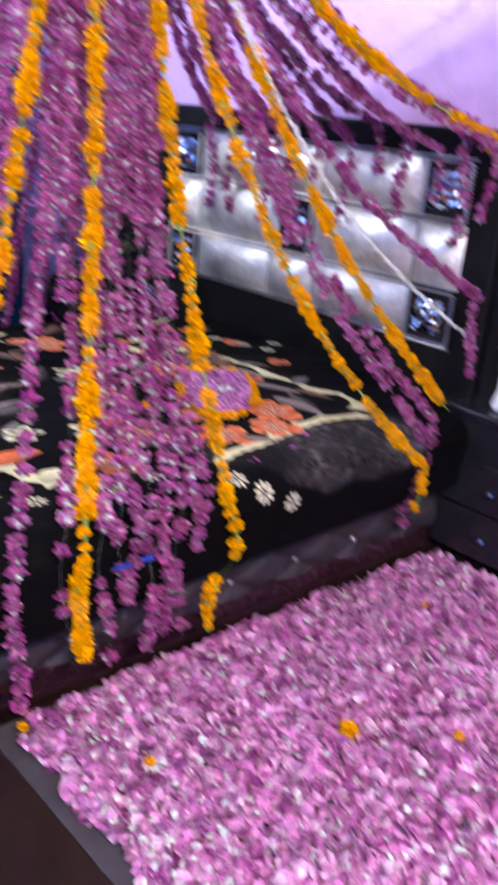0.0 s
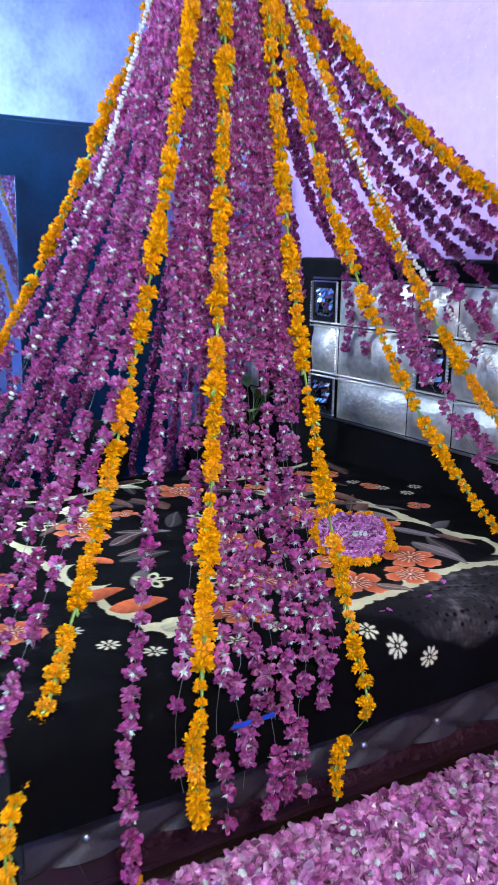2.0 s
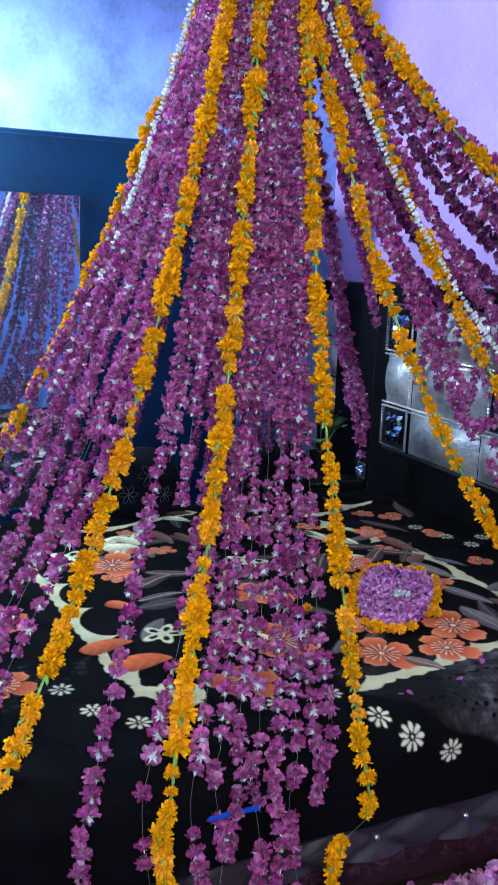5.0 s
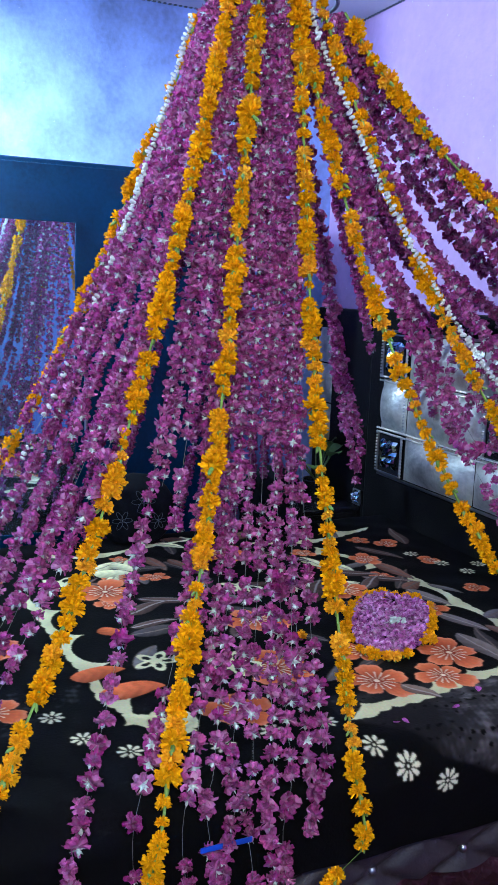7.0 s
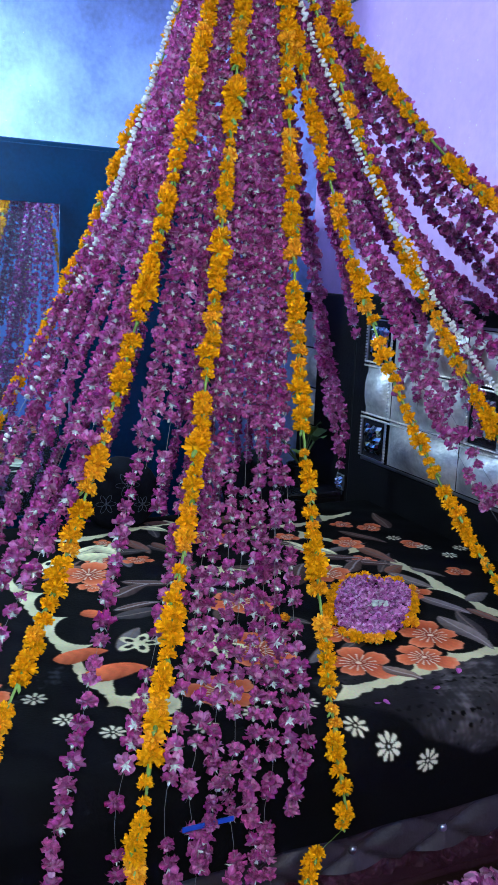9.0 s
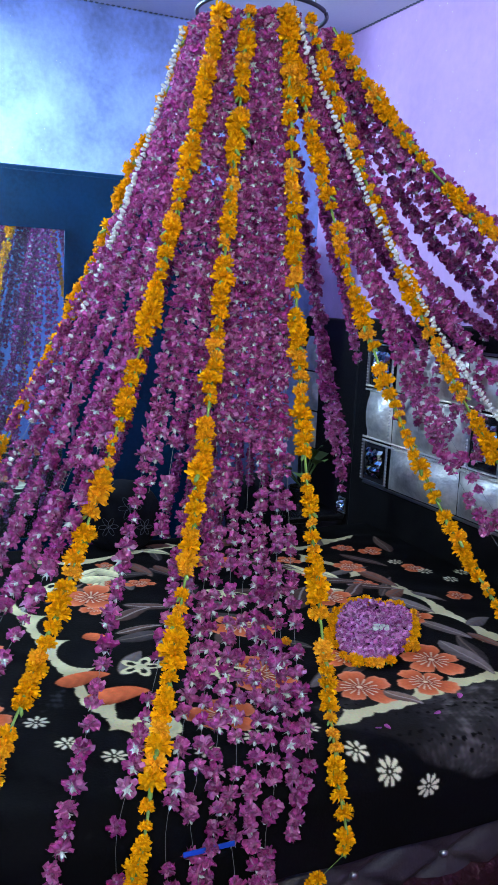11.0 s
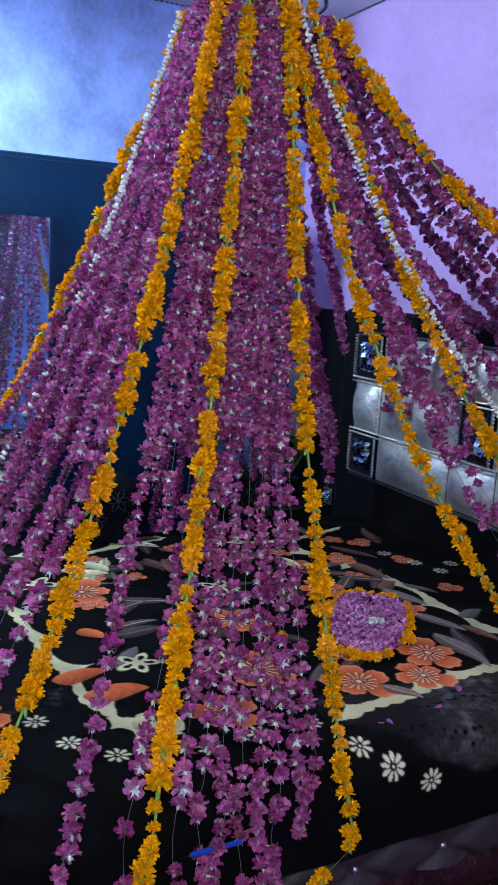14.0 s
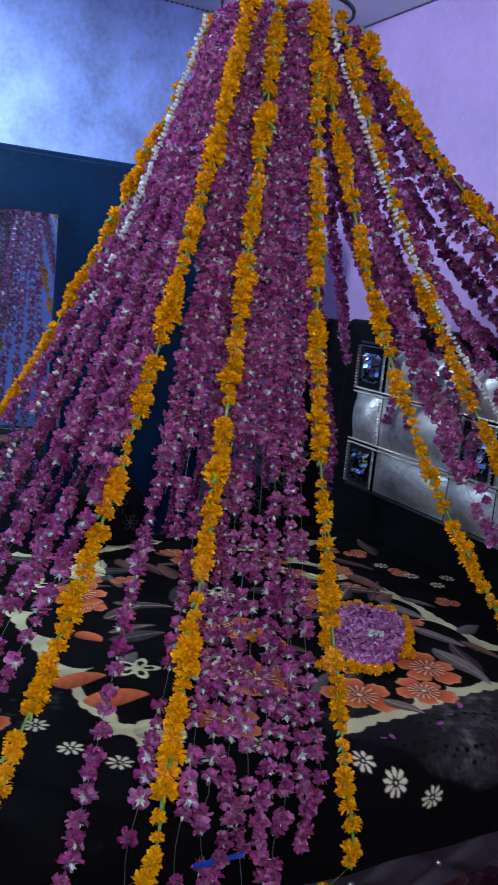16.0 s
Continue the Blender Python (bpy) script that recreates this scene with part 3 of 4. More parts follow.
    for x, y, ln, wd, an in ((2.09, -0.58, 0.10, 0.030, 0.28), (2.29, -0.655, 0.13, 0.036, -0.05), (1.86, -0.55, 0.10, 0.034, 0.2), (1.655, -0.58, 0.10, 0.028, 0.9), (1.55, -0.68, 0.11, 0.034, 1.1), (1.66, -0.66, 0.08, 0.03, 2.2), (1.62, -1.42, 0.10, 0.03, 1.1), (1.80, -1.52, 0.08, 0.022, 1.6),
                             (1.66, -1.50, 0.09, 0.03, 2.0), (1.30, -0.85, 0.13, 0.04, 0.7), (1.68, -0.9, 0.12, 0.04, 2.4)):
        leaf(x, y, ln, wd, an, (0.20, 0.16, 0.15) if x > 1.8 else BROWN, (0.36, 0.30, 0.28))
    for x, y, R, k, tu in ((2.276, -0.772, 0.105, 5, 0.4), (2.395, -0.880, 0.090, 5, 1.1), (2.360, -1.071, 0.108, 5, 0.2), (1.95, -0.62, 0.075, 5, 2.0), (2.17, -1.00, 0.085, 5, 0.7), (1.472, -1.593, 0.115, 5, 0.5), (1.862, -1.205, 0.11, 5, 0.9), (2.39, -1.49, 0.10, 5, 0.1),
                           (1.70, -0.79, 0.10, 5, 1.4), (1.42, -0.54, 0.07, 5, 0.3), (1.835, -0.335, 0.05, 3, 0.2), (1.28, -0.353, 0.06, 3, 0.9), (1.20, -0.44, 0.05, 5, 0.2), (1.524, -0.309, 0.05, 3, 1.9), (1.20, -1.05, 0.11, 5, 0.6), (2.20, -1.30, 0.12, 5, 1.3), (1.38, -1.39, 0.06, 5, 0.8),
                           (1.25, -1.98, 0.10, 5, 0.6), (1.80, -2.02, 0.10, 5, 0.1), (2.20, -2.06, 0.09, 5, 0.9)):
        flower(x, y, R, k, tu, ORANGE, RUST, PALE)
    leaf(2.45, -0.99, 0.06, 0.026, 0.4, (0.22, 0.14, 0.11), (0.40, 0.32, 0.28))
    leaf(2.385, -1.655, 0.065, 0.048, 0.5, CREAM)
    leaf(2.20, -1.705, 0.085, 0.045, 1.35, ORANGE)
    leaf(2.075, -1.765, 0.075, 0.040, 1.5, ORANGE)
    leaf(1.82, -1.66, 0.05, 0.03, 0.3, ORANGE)
    leaf(1.30, -1.52, 0.07, 0.045, 1.2, CREAM), leaf(1.24, -1.47, 0.06, 0.03, 0.3, CREAM)
    for x, y, R in ((2.14, -1.40, 0.085), (1.58, -1.14, 0.08), (2.06, -1.60, 0.065), (1.36, -1.72, 0.08)):
        dx, dy = SX - x, YY - y
        rr, th = np.hypot(dx, dy), np.arctan2(dy, dx)
        e = R * (0.75 + 0.25 * np.cos(th * 5))
        put(rr < e, np.array(CREAM)), put((rr < e * 0.72) & (np.cos(th * 5) > 0.2) & (rr > e * 0.3), np.array((0.01, 0.01, 0.012)))
    for x, y, tu in ((2.40, -1.88, 0.2), (2.486, -1.793, 0.6), (2.533, -1.587, 0.1), (2.512, -1.456, 0.9), (2.516, -1.315, 0.4), (2.643, -1.255, 0.2), (2.273, -1.927, 0.5), (2.30, -2.15, 0.3), (1.43, -0.333, 0.2), (1.565, -0.283, 0.6), (1.686, -0.252, 0.5), (1.62, -0.15, 0.1)):
        daisy(x, y, 0.028, tu)
    daisy(2.705, -1.19, 0.031, 0.2, 9), daisy(2.76, -1.08, 0.028, 0.5, 9)

    # the print bleeds a little into the weave
    for axis in (0, 1):
        C = 0.84 * C + 0.08 * np.roll(C, 1, axis) + 0.08 * np.roll(C, -1, axis)

    # soft wrinkles
    Z = np.repeat(P[:, 1][:, None], len(Y), 1)
    X = np.repeat(P[:, 0][:, None], len(Y), 1)
    wr = 0.006 * wob(SX, YY, 9, 8) + 0.0022 * wob(SX, YY, 40, 9)
    side = np.clip((SX - (BX1 - r)) / 0.1, 0, 1)
    Z = Z + wr * (1 - side)
    X = X + side * (0.004 * np.sin(YY * 13 + np.sin(YY * 5) * 2) * np.clip((SX - 2.7) / 0.2, 0, 1) + 0.6 * wr)
    root = empty("bedspread", "black bedspread printed with orange flowers and cream bands", "bedspread", (0, 0, 0))
    cloth = bedspread_material()
    near = top0 + int((BX1 - r - xa) / step)
    for name, a, b, label in (("far_drop", 0, top0, "plain black side drop"), ("top_panel", top0, near, "printed top with flowers and cream bands"), ("near_drop", near, len(S) - 1, "black side drop with white daisies")):
        rows, nv = b - a + 1, len(Y)
        idx = np.arange(rows * nv).reshape(rows, nv)
        quads = np.stack([idx[:-1, :-1], idx[1:, :-1], idx[1:, 1:], idx[:-1, 1:]], -1).reshape(-1, 4)
        me = bpy.data.meshes.new(name)
        me.vertices.add(rows * nv)
        me.vertices.foreach_set("co", np.stack([X, YY, Z], -1)[a:b + 1].astype(np.float32).ravel())
        me.loops.add(len(quads) * 4)
        me.loops.foreach_set("vertex_index", quads.astype(np.int32).ravel())
        me.polygons.add(len(quads))
        me.polygons.foreach_set("loop_start", np.arange(0, len(quads) * 4, 4, dtype=np.int32))
        me.update(calc_edges=True)
        me.polygons.foreach_set("use_smooth", [True] * len(me.polygons))
        at = me.color_attributes.new("print", "FLOAT_COLOR", "POINT")
        at.data.foreach_set("color", np.concatenate([C, np.ones((*SX.shape, 1))], -1)[a:b + 1].astype(np.float32).ravel())
        me.materials.append(cloth)
        part(name, me, None, root, label)
    return root


bedspread()


def pillow(x, y, z, turn):
    bm = bmesh.new()
    bmesh.ops.create_uvsphere(bm, u_segments=20, v_segments=12, radius=1)
    for v in bm.verts:
        q = abs(v.co.z)
        v.co = Vector((0.055 * v.co.z * (1 - 0.25 * (v.co.x ** 2 + v.co.y ** 2)), 0.17 * v.co.x, 0.15 * v.co.y))
    ob = thing("cushion", bm, M["cloth"], "round black cushion with grey flower embroidery", "cushion", "cushions along the bed", at=pose(x, y, z, 0, -14, turn), smooth=True)
    ln = bmesh.new()
    for cy, cz, r in ((0.02, 0.03, 0.05), (-0.07, -0.04, 0.04), (0.08, -0.05, 0.035)):
        for k in range(6):
            a = k * math.tau / 6
            pts = []
            for j in range(13):
                b = j / 12 * math.tau
                u, rad = r * (1 - math.cos(b)) / 2, r * 0.2 * math.sin(b)
                yy, zz = cy + u * math.cos(a) - rad * math.sin(a), cz + u * math.sin(a) + rad * math.cos(a)
                pts.append(Vector((0.055 * math.sqrt(max(0.02, 1 - (yy / 0.17) ** 2 - (zz / 0.15) ** 2)) * 0.98 + 0.002, yy, zz)))
            tube_along(pts, 0.0008, 4, ln)
    part("embroidery", ln, M["line"], ob)
    return ob


pillow(0.93, -1.33, 0.69, 0)
pillow(0.93, -0.72, 0.69, 4)


# ---- flowers ----
def set_tone(me, tones, shades=()):
    """How pale each point of a petal is (0 is the full colour, 1 the white foot), and how light the petal."""
    me.attributes.new("tone", "FLOAT", "POINT").data.foreach_set("value", tones)
    if len(shades):
        me.attributes.new("shade", "FLOAT", "POINT").data.foreach_set("value", shades)
    return me


def rose_mesh(seed, size=0.0208):
    """A loose double bloom of crumpled petals that opens up its thread, with a pale spiky calyx below."""
    rng = random.Random(seed)
    bm = bmesh.new()
    heart = bm.verts.new((0, 0, -0.05 * size))
    tones, shades = [0.5], [0.5]
    # petals of each whorl: count, rise, reach, width, bend at the tip
    for count, rise, reach, wide, tip in ((9, -0.45, 0.95, 0.34, 0.05), (9, -0.05, 1.0, 0.36, 0.14), (9, 0.38, 0.94, 0.34, 0.22), (7, 0.82, 0.86, 0.30, 0.22), (5, 1.22, 0.82, 0.24, 0.1)):
        start = rng.uniform(0, 6.28)
        for k in range(count):
            if rng.random() < 0.1:
                continue
            a, t = start + k * math.tau / count + rng.uniform(-0.35, 0.35), rise + rng.uniform(-0.35, 0.35)
            o = Vector((math.cos(a) * math.cos(t), math.sin(a) * math.cos(t), math.sin(t)))
            up = Vector((-math.cos(a) * math.sin(t), -math.sin(a) * math.sin(t), math.cos(t)))
            up.rotate(Matrix.Rotation(rng.uniform(-0.9, 0.9), 3, o))
            side = o.cross(up).normalized()
            ln, w, bend = size * reach * rng.uniform(0.68, 1.2), size * wide * rng.uniform(0.7, 1.2), size * (tip + rng.uniform(-0.28, 0.28))
            m, e = o * ln * 0.58 - up * bend * 0.15, o * ln + up * bend
            r = [rng.uniform(-0.45, 0.45) * w for i in range(4)]
            v = [heart] + [bm.verts.new(q) for q in (m - side * w + up * (w * 0.5 + r[0]), m + up * r[3] * 0.4, m + side * w + up * (w * 0.5 + r[1]),
                                           e - side * w * 0.8 + up * (w * 0.3 + r[2]), e + o * w * 0.22 - up * r[1], e + side * w * 0.8 + up * (w * 0.3 - r[0]))]
            for f in ((0, 1, 2), (0, 2, 3), (1, 4, 5, 2), (2, 5, 6, 3)):
                bm.faces.new([v[i] for i in f])
            wash = rng.random() ** 6 * 0.5
            tones += [wash, 0.10 + wash, wash, wash * 0.6, wash * 0.8, wash * 0.6]
            shades += [rng.random()] * 6
    nf = len(bm.faces)
    foot = bm.verts.new((0, 0, -0.30 * size))
    for k in range(6):
        a = k * math.tau / 6 + rng.uniform(-0.4, 0.4)
        o = Vector((math.cos(a) * 0.8, math.sin(a) * 0.8, rng.uniform(-0.8, 0.1))).normalized()
        side = o.cross(Vector((0, 0, 1))).normalized() * size * 0.15
        b = foot.co + o * size * 0.25
        t = b + o * size * rng.uniform(0.3, 0.62)
        v = [bm.verts.new(q) for q in (b - side, b + side, t)]
        bm.faces.new((foot, v[0], v[1])), bm.faces.new((v[0], v[2], v[1]))
    bmesh.ops.create_icosphere(bm, subdivisions=1, radius=size * 0.19, matrix=Matrix.Translation((0, 0, -0.48 * size)) @ Matrix.Diagonal((1, 1, 1.8, 1)))
    cal = len(bm.faces) - nf
    rest = len(bm.verts) - len(tones)
    me = set_tone(mesh_of("rose", bm, [M["rose"], M["calyx"]], False), tones + [0.0] * rest, shades + [0.5] * rest)
    for i in range(nf, nf + cal):
        me.polygons[i].material_index = 1
    return me


def marigold_mesh(seed, size=0.0275):
    """A ragged tuft of strap petals that flares from a long green calyx."""
    rng = random.Random(seed)
    bm = bmesh.new()
    n = 120
    heart = bm.verts.new((0, 0, 0))
    shades = [0.5]
    for k in range(n):
        z = 1 - 1.62 * (k + 0.5) / n
        a = k * 2.39996 + rng.uniform(-0.4, 0.4)
        rxy = math.sqrt(max(0, 1 - z * z))
        o = (Vector((rxy * math.cos(a), rxy * math.sin(a), z * 0.85)) + Vector((rng.uniform(-0.3, 0.3), rng.uniform(-0.3, 0.3), rng.uniform(-0.3, 0.3)))).normalized()
        up = o.orthogonal().normalized()
        up.rotate(Matrix.Rotation(rng.uniform(0, 6.28), 3, o))
        side = o.cross(up)
        b = o * size * 0.25
        ln, w = size * rng.uniform(0.42, 0.80) * (0.9 + 0.25 * rxy), size * rng.uniform(0.11, 0.17)
        m, e = b + o * ln * 0.72 + up * w * rng.uniform(-0.3, 0.3), b + o * ln
        lift = up * w * rng.uniform(-1.1, 1.1)
        v = [heart] + [bm.verts.new(q) for q in (m - side * w + up * w * 0.4, m, m + side * w + up * w * 0.4, e - side * w * 0.75 + lift, e + o * w * 0.25 + lift * 1.3, e + side * w * 0.75 + lift)]
        for f in ((0, 1, 2), (0, 2, 3), (1, 4, 5, 2), (2, 5, 6, 3)):
            bm.faces.new([v[i] for i in f])
        shades += [rng.random()] * 6
    bmesh.ops.create_icosphere(bm, subdivisions=1, radius=size * 0.5)
    nf = len(bm.faces)
    bmesh.ops.create_icosphere(bm, subdivisions=1, radius=size * 0.21, matrix=Matrix.Translation((0, 0, -0.72 * size)) @ Matrix.Diagonal((1, 1, 2.6, 1)))
    count = len(bm.verts)
    me = set_tone(mesh_of("marigold", bm, [M["marigold"], M["mari_calyx"]], False), [0.0] * count, shades + [0.1] * (count - len(shades)))
    for i in range(nf, len(me.polygons)):
        me.polygons[i].material_index = 1
    return me


def bud_mesh(seed):
    rng = random.Random(seed)
    bm = bmesh.new()
    for k in range(3):
        a = k * math.tau / 3 + rng.uniform(-0.4, 0.4)
        d = Vector((math.cos(a), math.sin(a), rng.uniform(-0.5, 0.2))).normalized()
        m = d.to_track_quat("Z", "Y").to_matrix().to_4x4()
        bmesh.ops.create_uvsphere(bm, u_segments=6, v_segments=4, radius=0.0048, matrix=Matrix.Translation(d * 0.003) @ m @ Matrix.Diagonal((0.95, 0.95, 1.2, 1)))
    return mesh_of("bud", bm, M["jasmine"])


ROSES = [rose_mesh(i) for i in range(12)]
MARIGOLDS = [marigold_mesh(50 + i) for i in range(8)]
BUDS = [bud_mesh(80 + i) for i in range(4)]

HUB, RING = Vector((1.90, -1.25, 2.357)), 0.18


def drape(angle, end, tail, sag, wander, rng, ring=RING):
    """The line of a garland: from the hoop at that angle, sagging to its end, then hanging down to the height tail."""
    a = radians(angle)
    top = HUB + Vector((math.cos(a), math.sin(a), 0)) * ring - Vector((0, 0, 0.036))
    end = Vector(end)
    pts = []
    ph = rng.uniform(0, 6.28)
    for i in range(41):
        u = i / 40
        p = top.lerp(end, u)
        p.z -= sag * 4 * u * (1 - u) * (0.7 + 0.6 * (1 - u))
        p += Vector((math.sin(u * 7 + ph), math.cos(u * 9 + ph), 0)) * wander * u
        pts.append(p)
    if tail < end.z:
        n = max(2, int((end.z - tail) / 0.05))
        for i in range(1, n + 1):
            pts.append(Vector((end.x + 0.012 * math.sin(i * 0.8 + ph), end.y + 0.012 * math.cos(i * 0.6 + ph), end.z + (tail - end.z) * i / n)))
    return pts


def stations(pts, gap, rng, jitter=0.2, loose=0.0):
    """Places along a line at about that gap, with the tangent; below the height loose they stand wider apart."""
    out, want, run = [], gap * 0.4, 0.0
    for p, q in zip(pts, pts[1:]):
        ln = (q - p).length
        while want < run + ln:
            out.append((p.lerp(q, (want - run) / ln), (q - p).normalized()))
            want += gap * (1 + rng.uniform(-jitter, jitter)) * (1.42 if q.z < loose else 1)
        run += ln
    return out


def stand(p, d, rng, scale, tilt=0.3):
    d = (d + Vector((rng.uniform(-tilt, tilt), rng.uniform(-tilt, tilt), rng.uniform(-tilt, tilt)))).normalized()
    return Matrix.Translation(p) @ (-d).to_track_quat("Z", "Y").to_matrix().to_4x4() @ Matrix.Rotation(rng.uniform(0, 6.28), 4, "Z") @ Matrix.Diagonal((scale, scale, scale * rng.uniform(0.85, 1.15), 1))


KINDS = {
    "rose": ("rose_garland", ROSES, 0.029, "string of magenta roses hung from the canopy hoop", "strings of roses"),
    "marigold": ("marigold_garland", MARIGOLDS, 0.030, "string of orange marigolds hung from the canopy hoop", "strings of marigolds"),
    "bud": ("jasmine_garland", BUDS, 0.012, "thin string of white jasmine buds from the hoop", "strings of jasmine"),
}


def garland(kind, angle, end, tail, sag=0.06, wander=0.006, seed=0, size=1.0, sparse=1.0, cut=0.0, aside=0.0):
    name, blooms, gap, label, group = KINDS[kind]
    rng = random.Random(seed * 7 + 11)
    pts = drape(angle, end, tail, sag, wander, rng, RING + {"rose": 0.0, "marigold": 0.025, "bud": 0.035}[kind])
    pts = [p for p in pts if p.z >= cut]
    thick = 0.0034 if kind == "marigold" else 0.0005
    stem = bmesh.new()
    if aside:
        # the end of this string is swung aside on a thin thread
        low = [p for p in pts if p.z < 0.365]
        for p in low:
            p.y -= aside
        tube_along(pts[:-len(low)], thick, 4, stem)
        tube_along([pts[-len(low) - 1], low[0]], 0.0005, 4, stem)
        tube_along(low, thick, 4, stem)
    else:
        tube_along(pts, thick, 4, stem)
    root = thing(name, stem, M["stem"] if kind == "marigold" else M["thread"], label, "flower garland", group)
    loose = 0.9 if kind == "rose" and tail < 0.4 else 0.0
    for p, d in stations(pts, gap * sparse, rng, loose=loose):
        if kind == "marigold" and (math.sin(p.z * 17 + seed * 2.1) > 0.975 or seed == 3 and 0.335 < p.z < 0.385):
            continue
        if kind == "rose" and p.z < 1.25 and tail < 0.6 and (rng.random() < 0.06 or math.sin(p.z * 31 + 9 * math.sin(p.z * 5 + seed) + seed * 1.7) > (0.95 if seed > 20 else 1.0)):
            continue
        if kind == "bud" and end[1] < -2 and p.z < 1.72 and rng.random() < 0.72:
            continue
        ob = new(kind if kind != "bud" else "jasmine_bud", blooms[rng.randrange(len(blooms))])
        s = size * rng.uniform(0.70, 1.15)
        if p.z < loose:
            s = size * rng.uniform(0.98, 1.25)
        if kind == "marigold":
            s *= 0.95 + 0.26 * math.sin(p.z * 23 + seed) * math.sin(p.z * 9 + seed * 3)
        ob.parent = root
        ob.matrix_basis = stand(p + Vector((rng.uniform(-1, 1), rng.uniform(-1, 1), 0)) * 0.004, d, rng, s, {"bud": 0.45, "rose": 0.62, "marigold": 0.55}[kind])
    return root


def garland_stuff(name, rows, label):
    """Garlands on the far side of the bed, too small and too hidden to tell apart."""
    co, faces, mats = [], [], []
    shapes = [(np.array([v.co for v in me.vertices]), [list(p.vertices) for p in me.polygons], [p.material_index for p in me.polygons], [d.value for d in me.attributes["tone"].data], [d.value for d in me.attributes["shade"].data]) for me in ROSES]
    base, tones, shades = 0, [], []
    for k, (angle, end, tail, sag) in enumerate(rows):
        rng = random.Random(k + 400)
        for p, d in stations(drape(angle, end, tail, sag, 0.006, rng), 0.036, rng):
            V, F, I, W, G = shapes[rng.randrange(len(shapes))]
            m = np.array(stand(p, d, rng, rng.uniform(0.75, 1.15), 0.6))
            co.append(V @ m[:3, :3].T + m[:3, 3])
            faces += [[i + base for i in f] for f in F]
            mats += I
            tones += W
            shades += G
            base += len(V)
    me = bpy.data.meshes.new(name)
    me.from_pydata(np.concatenate(co).tolist(), [], faces)
    me.materials.append(M["rose"]), me.materials.append(M["calyx"])
    me.polygons.foreach_set("material_index", mats)
    set_tone(me, tones, shades)
    return tagged(new(name, me), label, "flower garlands", kind="stuff")


def hoop():
    bm = bmesh.new()
    pts = [HUB + Vector((math.cos(k * math.tau / 48) * RING, math.sin(k * math.tau / 48) * RING, 0.004)) for k in range(49)]
    tube_along(pts, 0.006, 8, bm)
    ob = thing("canopy_hoop", bm, M["hoop"], "thin dark metal hoop carrying the flower canopy", "hoop", smooth=True)
    for k in range(4):
        a = k * math.tau / 4 + 0.5
        part("cord", tube_along([HUB + Vector((math.cos(a) * RING, math.sin(a) * RING, 0.004)), Vector((HUB.x, HUB.y, ROOM_Z - 0.02))], 0.0015, 4), M["thread"], ob)
    part("hook", tube_along([Vector((HUB.x, HUB.y, ROOM_Z - 0.03)), Vector((HUB.x, HUB.y, ROOM_Z))], 0.006, 6), M["chrome"], ob)
    return ob


hoop()

NEAR = 2.715
OUTER = 2.735
# marigold strings, which lie outside the roses
garland("marigold", -55.5, (OUTER, -2.245, 0.36), 0.24, 0.25, seed=1, size=0.94)
garland("marigold", -33.5, (OUTER, -1.803, 0.52), 0.23, 0.26, seed=2, size=0.94)
garland("marigold", -4.6, (OUTER + 0.005, -1.340, 0.485), 0.16, 0.27, seed=3, size=0.84, aside=0.055)
garland("marigold", -8, (OUTER + 0.01, -0.515, 0.465), 0.30, 0.335, seed=4, size=0.82)
garland("marigold", 12, (2.60, -0.235, 0.585), 0.57, 0.205, seed=5, size=0.80)
garland("marigold", 48, (2.56, -0.13, 1.485), 1.45, 0.155, seed=6, size=0.88)
garland("marigold", -128, (0.78, -1.985, 0.60), 0.42, 0.085, seed=7, size=0.95)
# jasmine strings
garland("bud", -112, (1.72, -2.225, 0.58), 0.40, 0.21, seed=8, size=1.3, cut=1.05)
garland("bud", -2.4, (2.60, -0.14, 0.82), 0.81, 0.255, seed=9, size=1.15)
# roses to the near side of the bed
k = 20
garland("rose", -60.5, (2.725, -1.984, 0.48), 0.18, 0.175, seed=k, size=0.95)
for y, angle, sag, cut in ((-1.94, -57, 0.12, 1.14), (-1.88, -53, 0.14, 1.05), (-1.84, -50, 0.36, 0), (-1.77, -43, 0.22, 0.85), (-1.735, -36, 0.34, 0), (-1.69, -30, 0.28, 0.28), (-1.645, -24, 0.34, 0), (-1.60, -18, 0.36, 0),
                           (-1.552, -12, 0.30, 0), (-1.503, -17, 0.36, 0), (-1.462, -8, 0.34, 0.40), (-1.42, -2, 0.30, 0.44), (-1.50, 0, 0.20, 0.70)):
    k += 1
    garland("rose", angle, (NEAR, y, 0.60), 0.18 + 0.14 * (k % 4 == 3), sag + 0.12, seed=k, cut=cut, size=0.90)
# roses to the foot of the bed
for x, angle, sag in ((2.64, -58, 0.24), (2.52, -63, 0.20), (2.38, -70, 0.26), (2.24, -77, 0.20), (2.08, -86, 0.25), (1.92, -96, 0.19), (1.78, -106, 0.24), (1.60, -114, 0.20), (1.42, -121, 0.15)):
    k += 1
    garland("rose", angle, (x, -2.21, 0.60), 0.44, sag, seed=k)
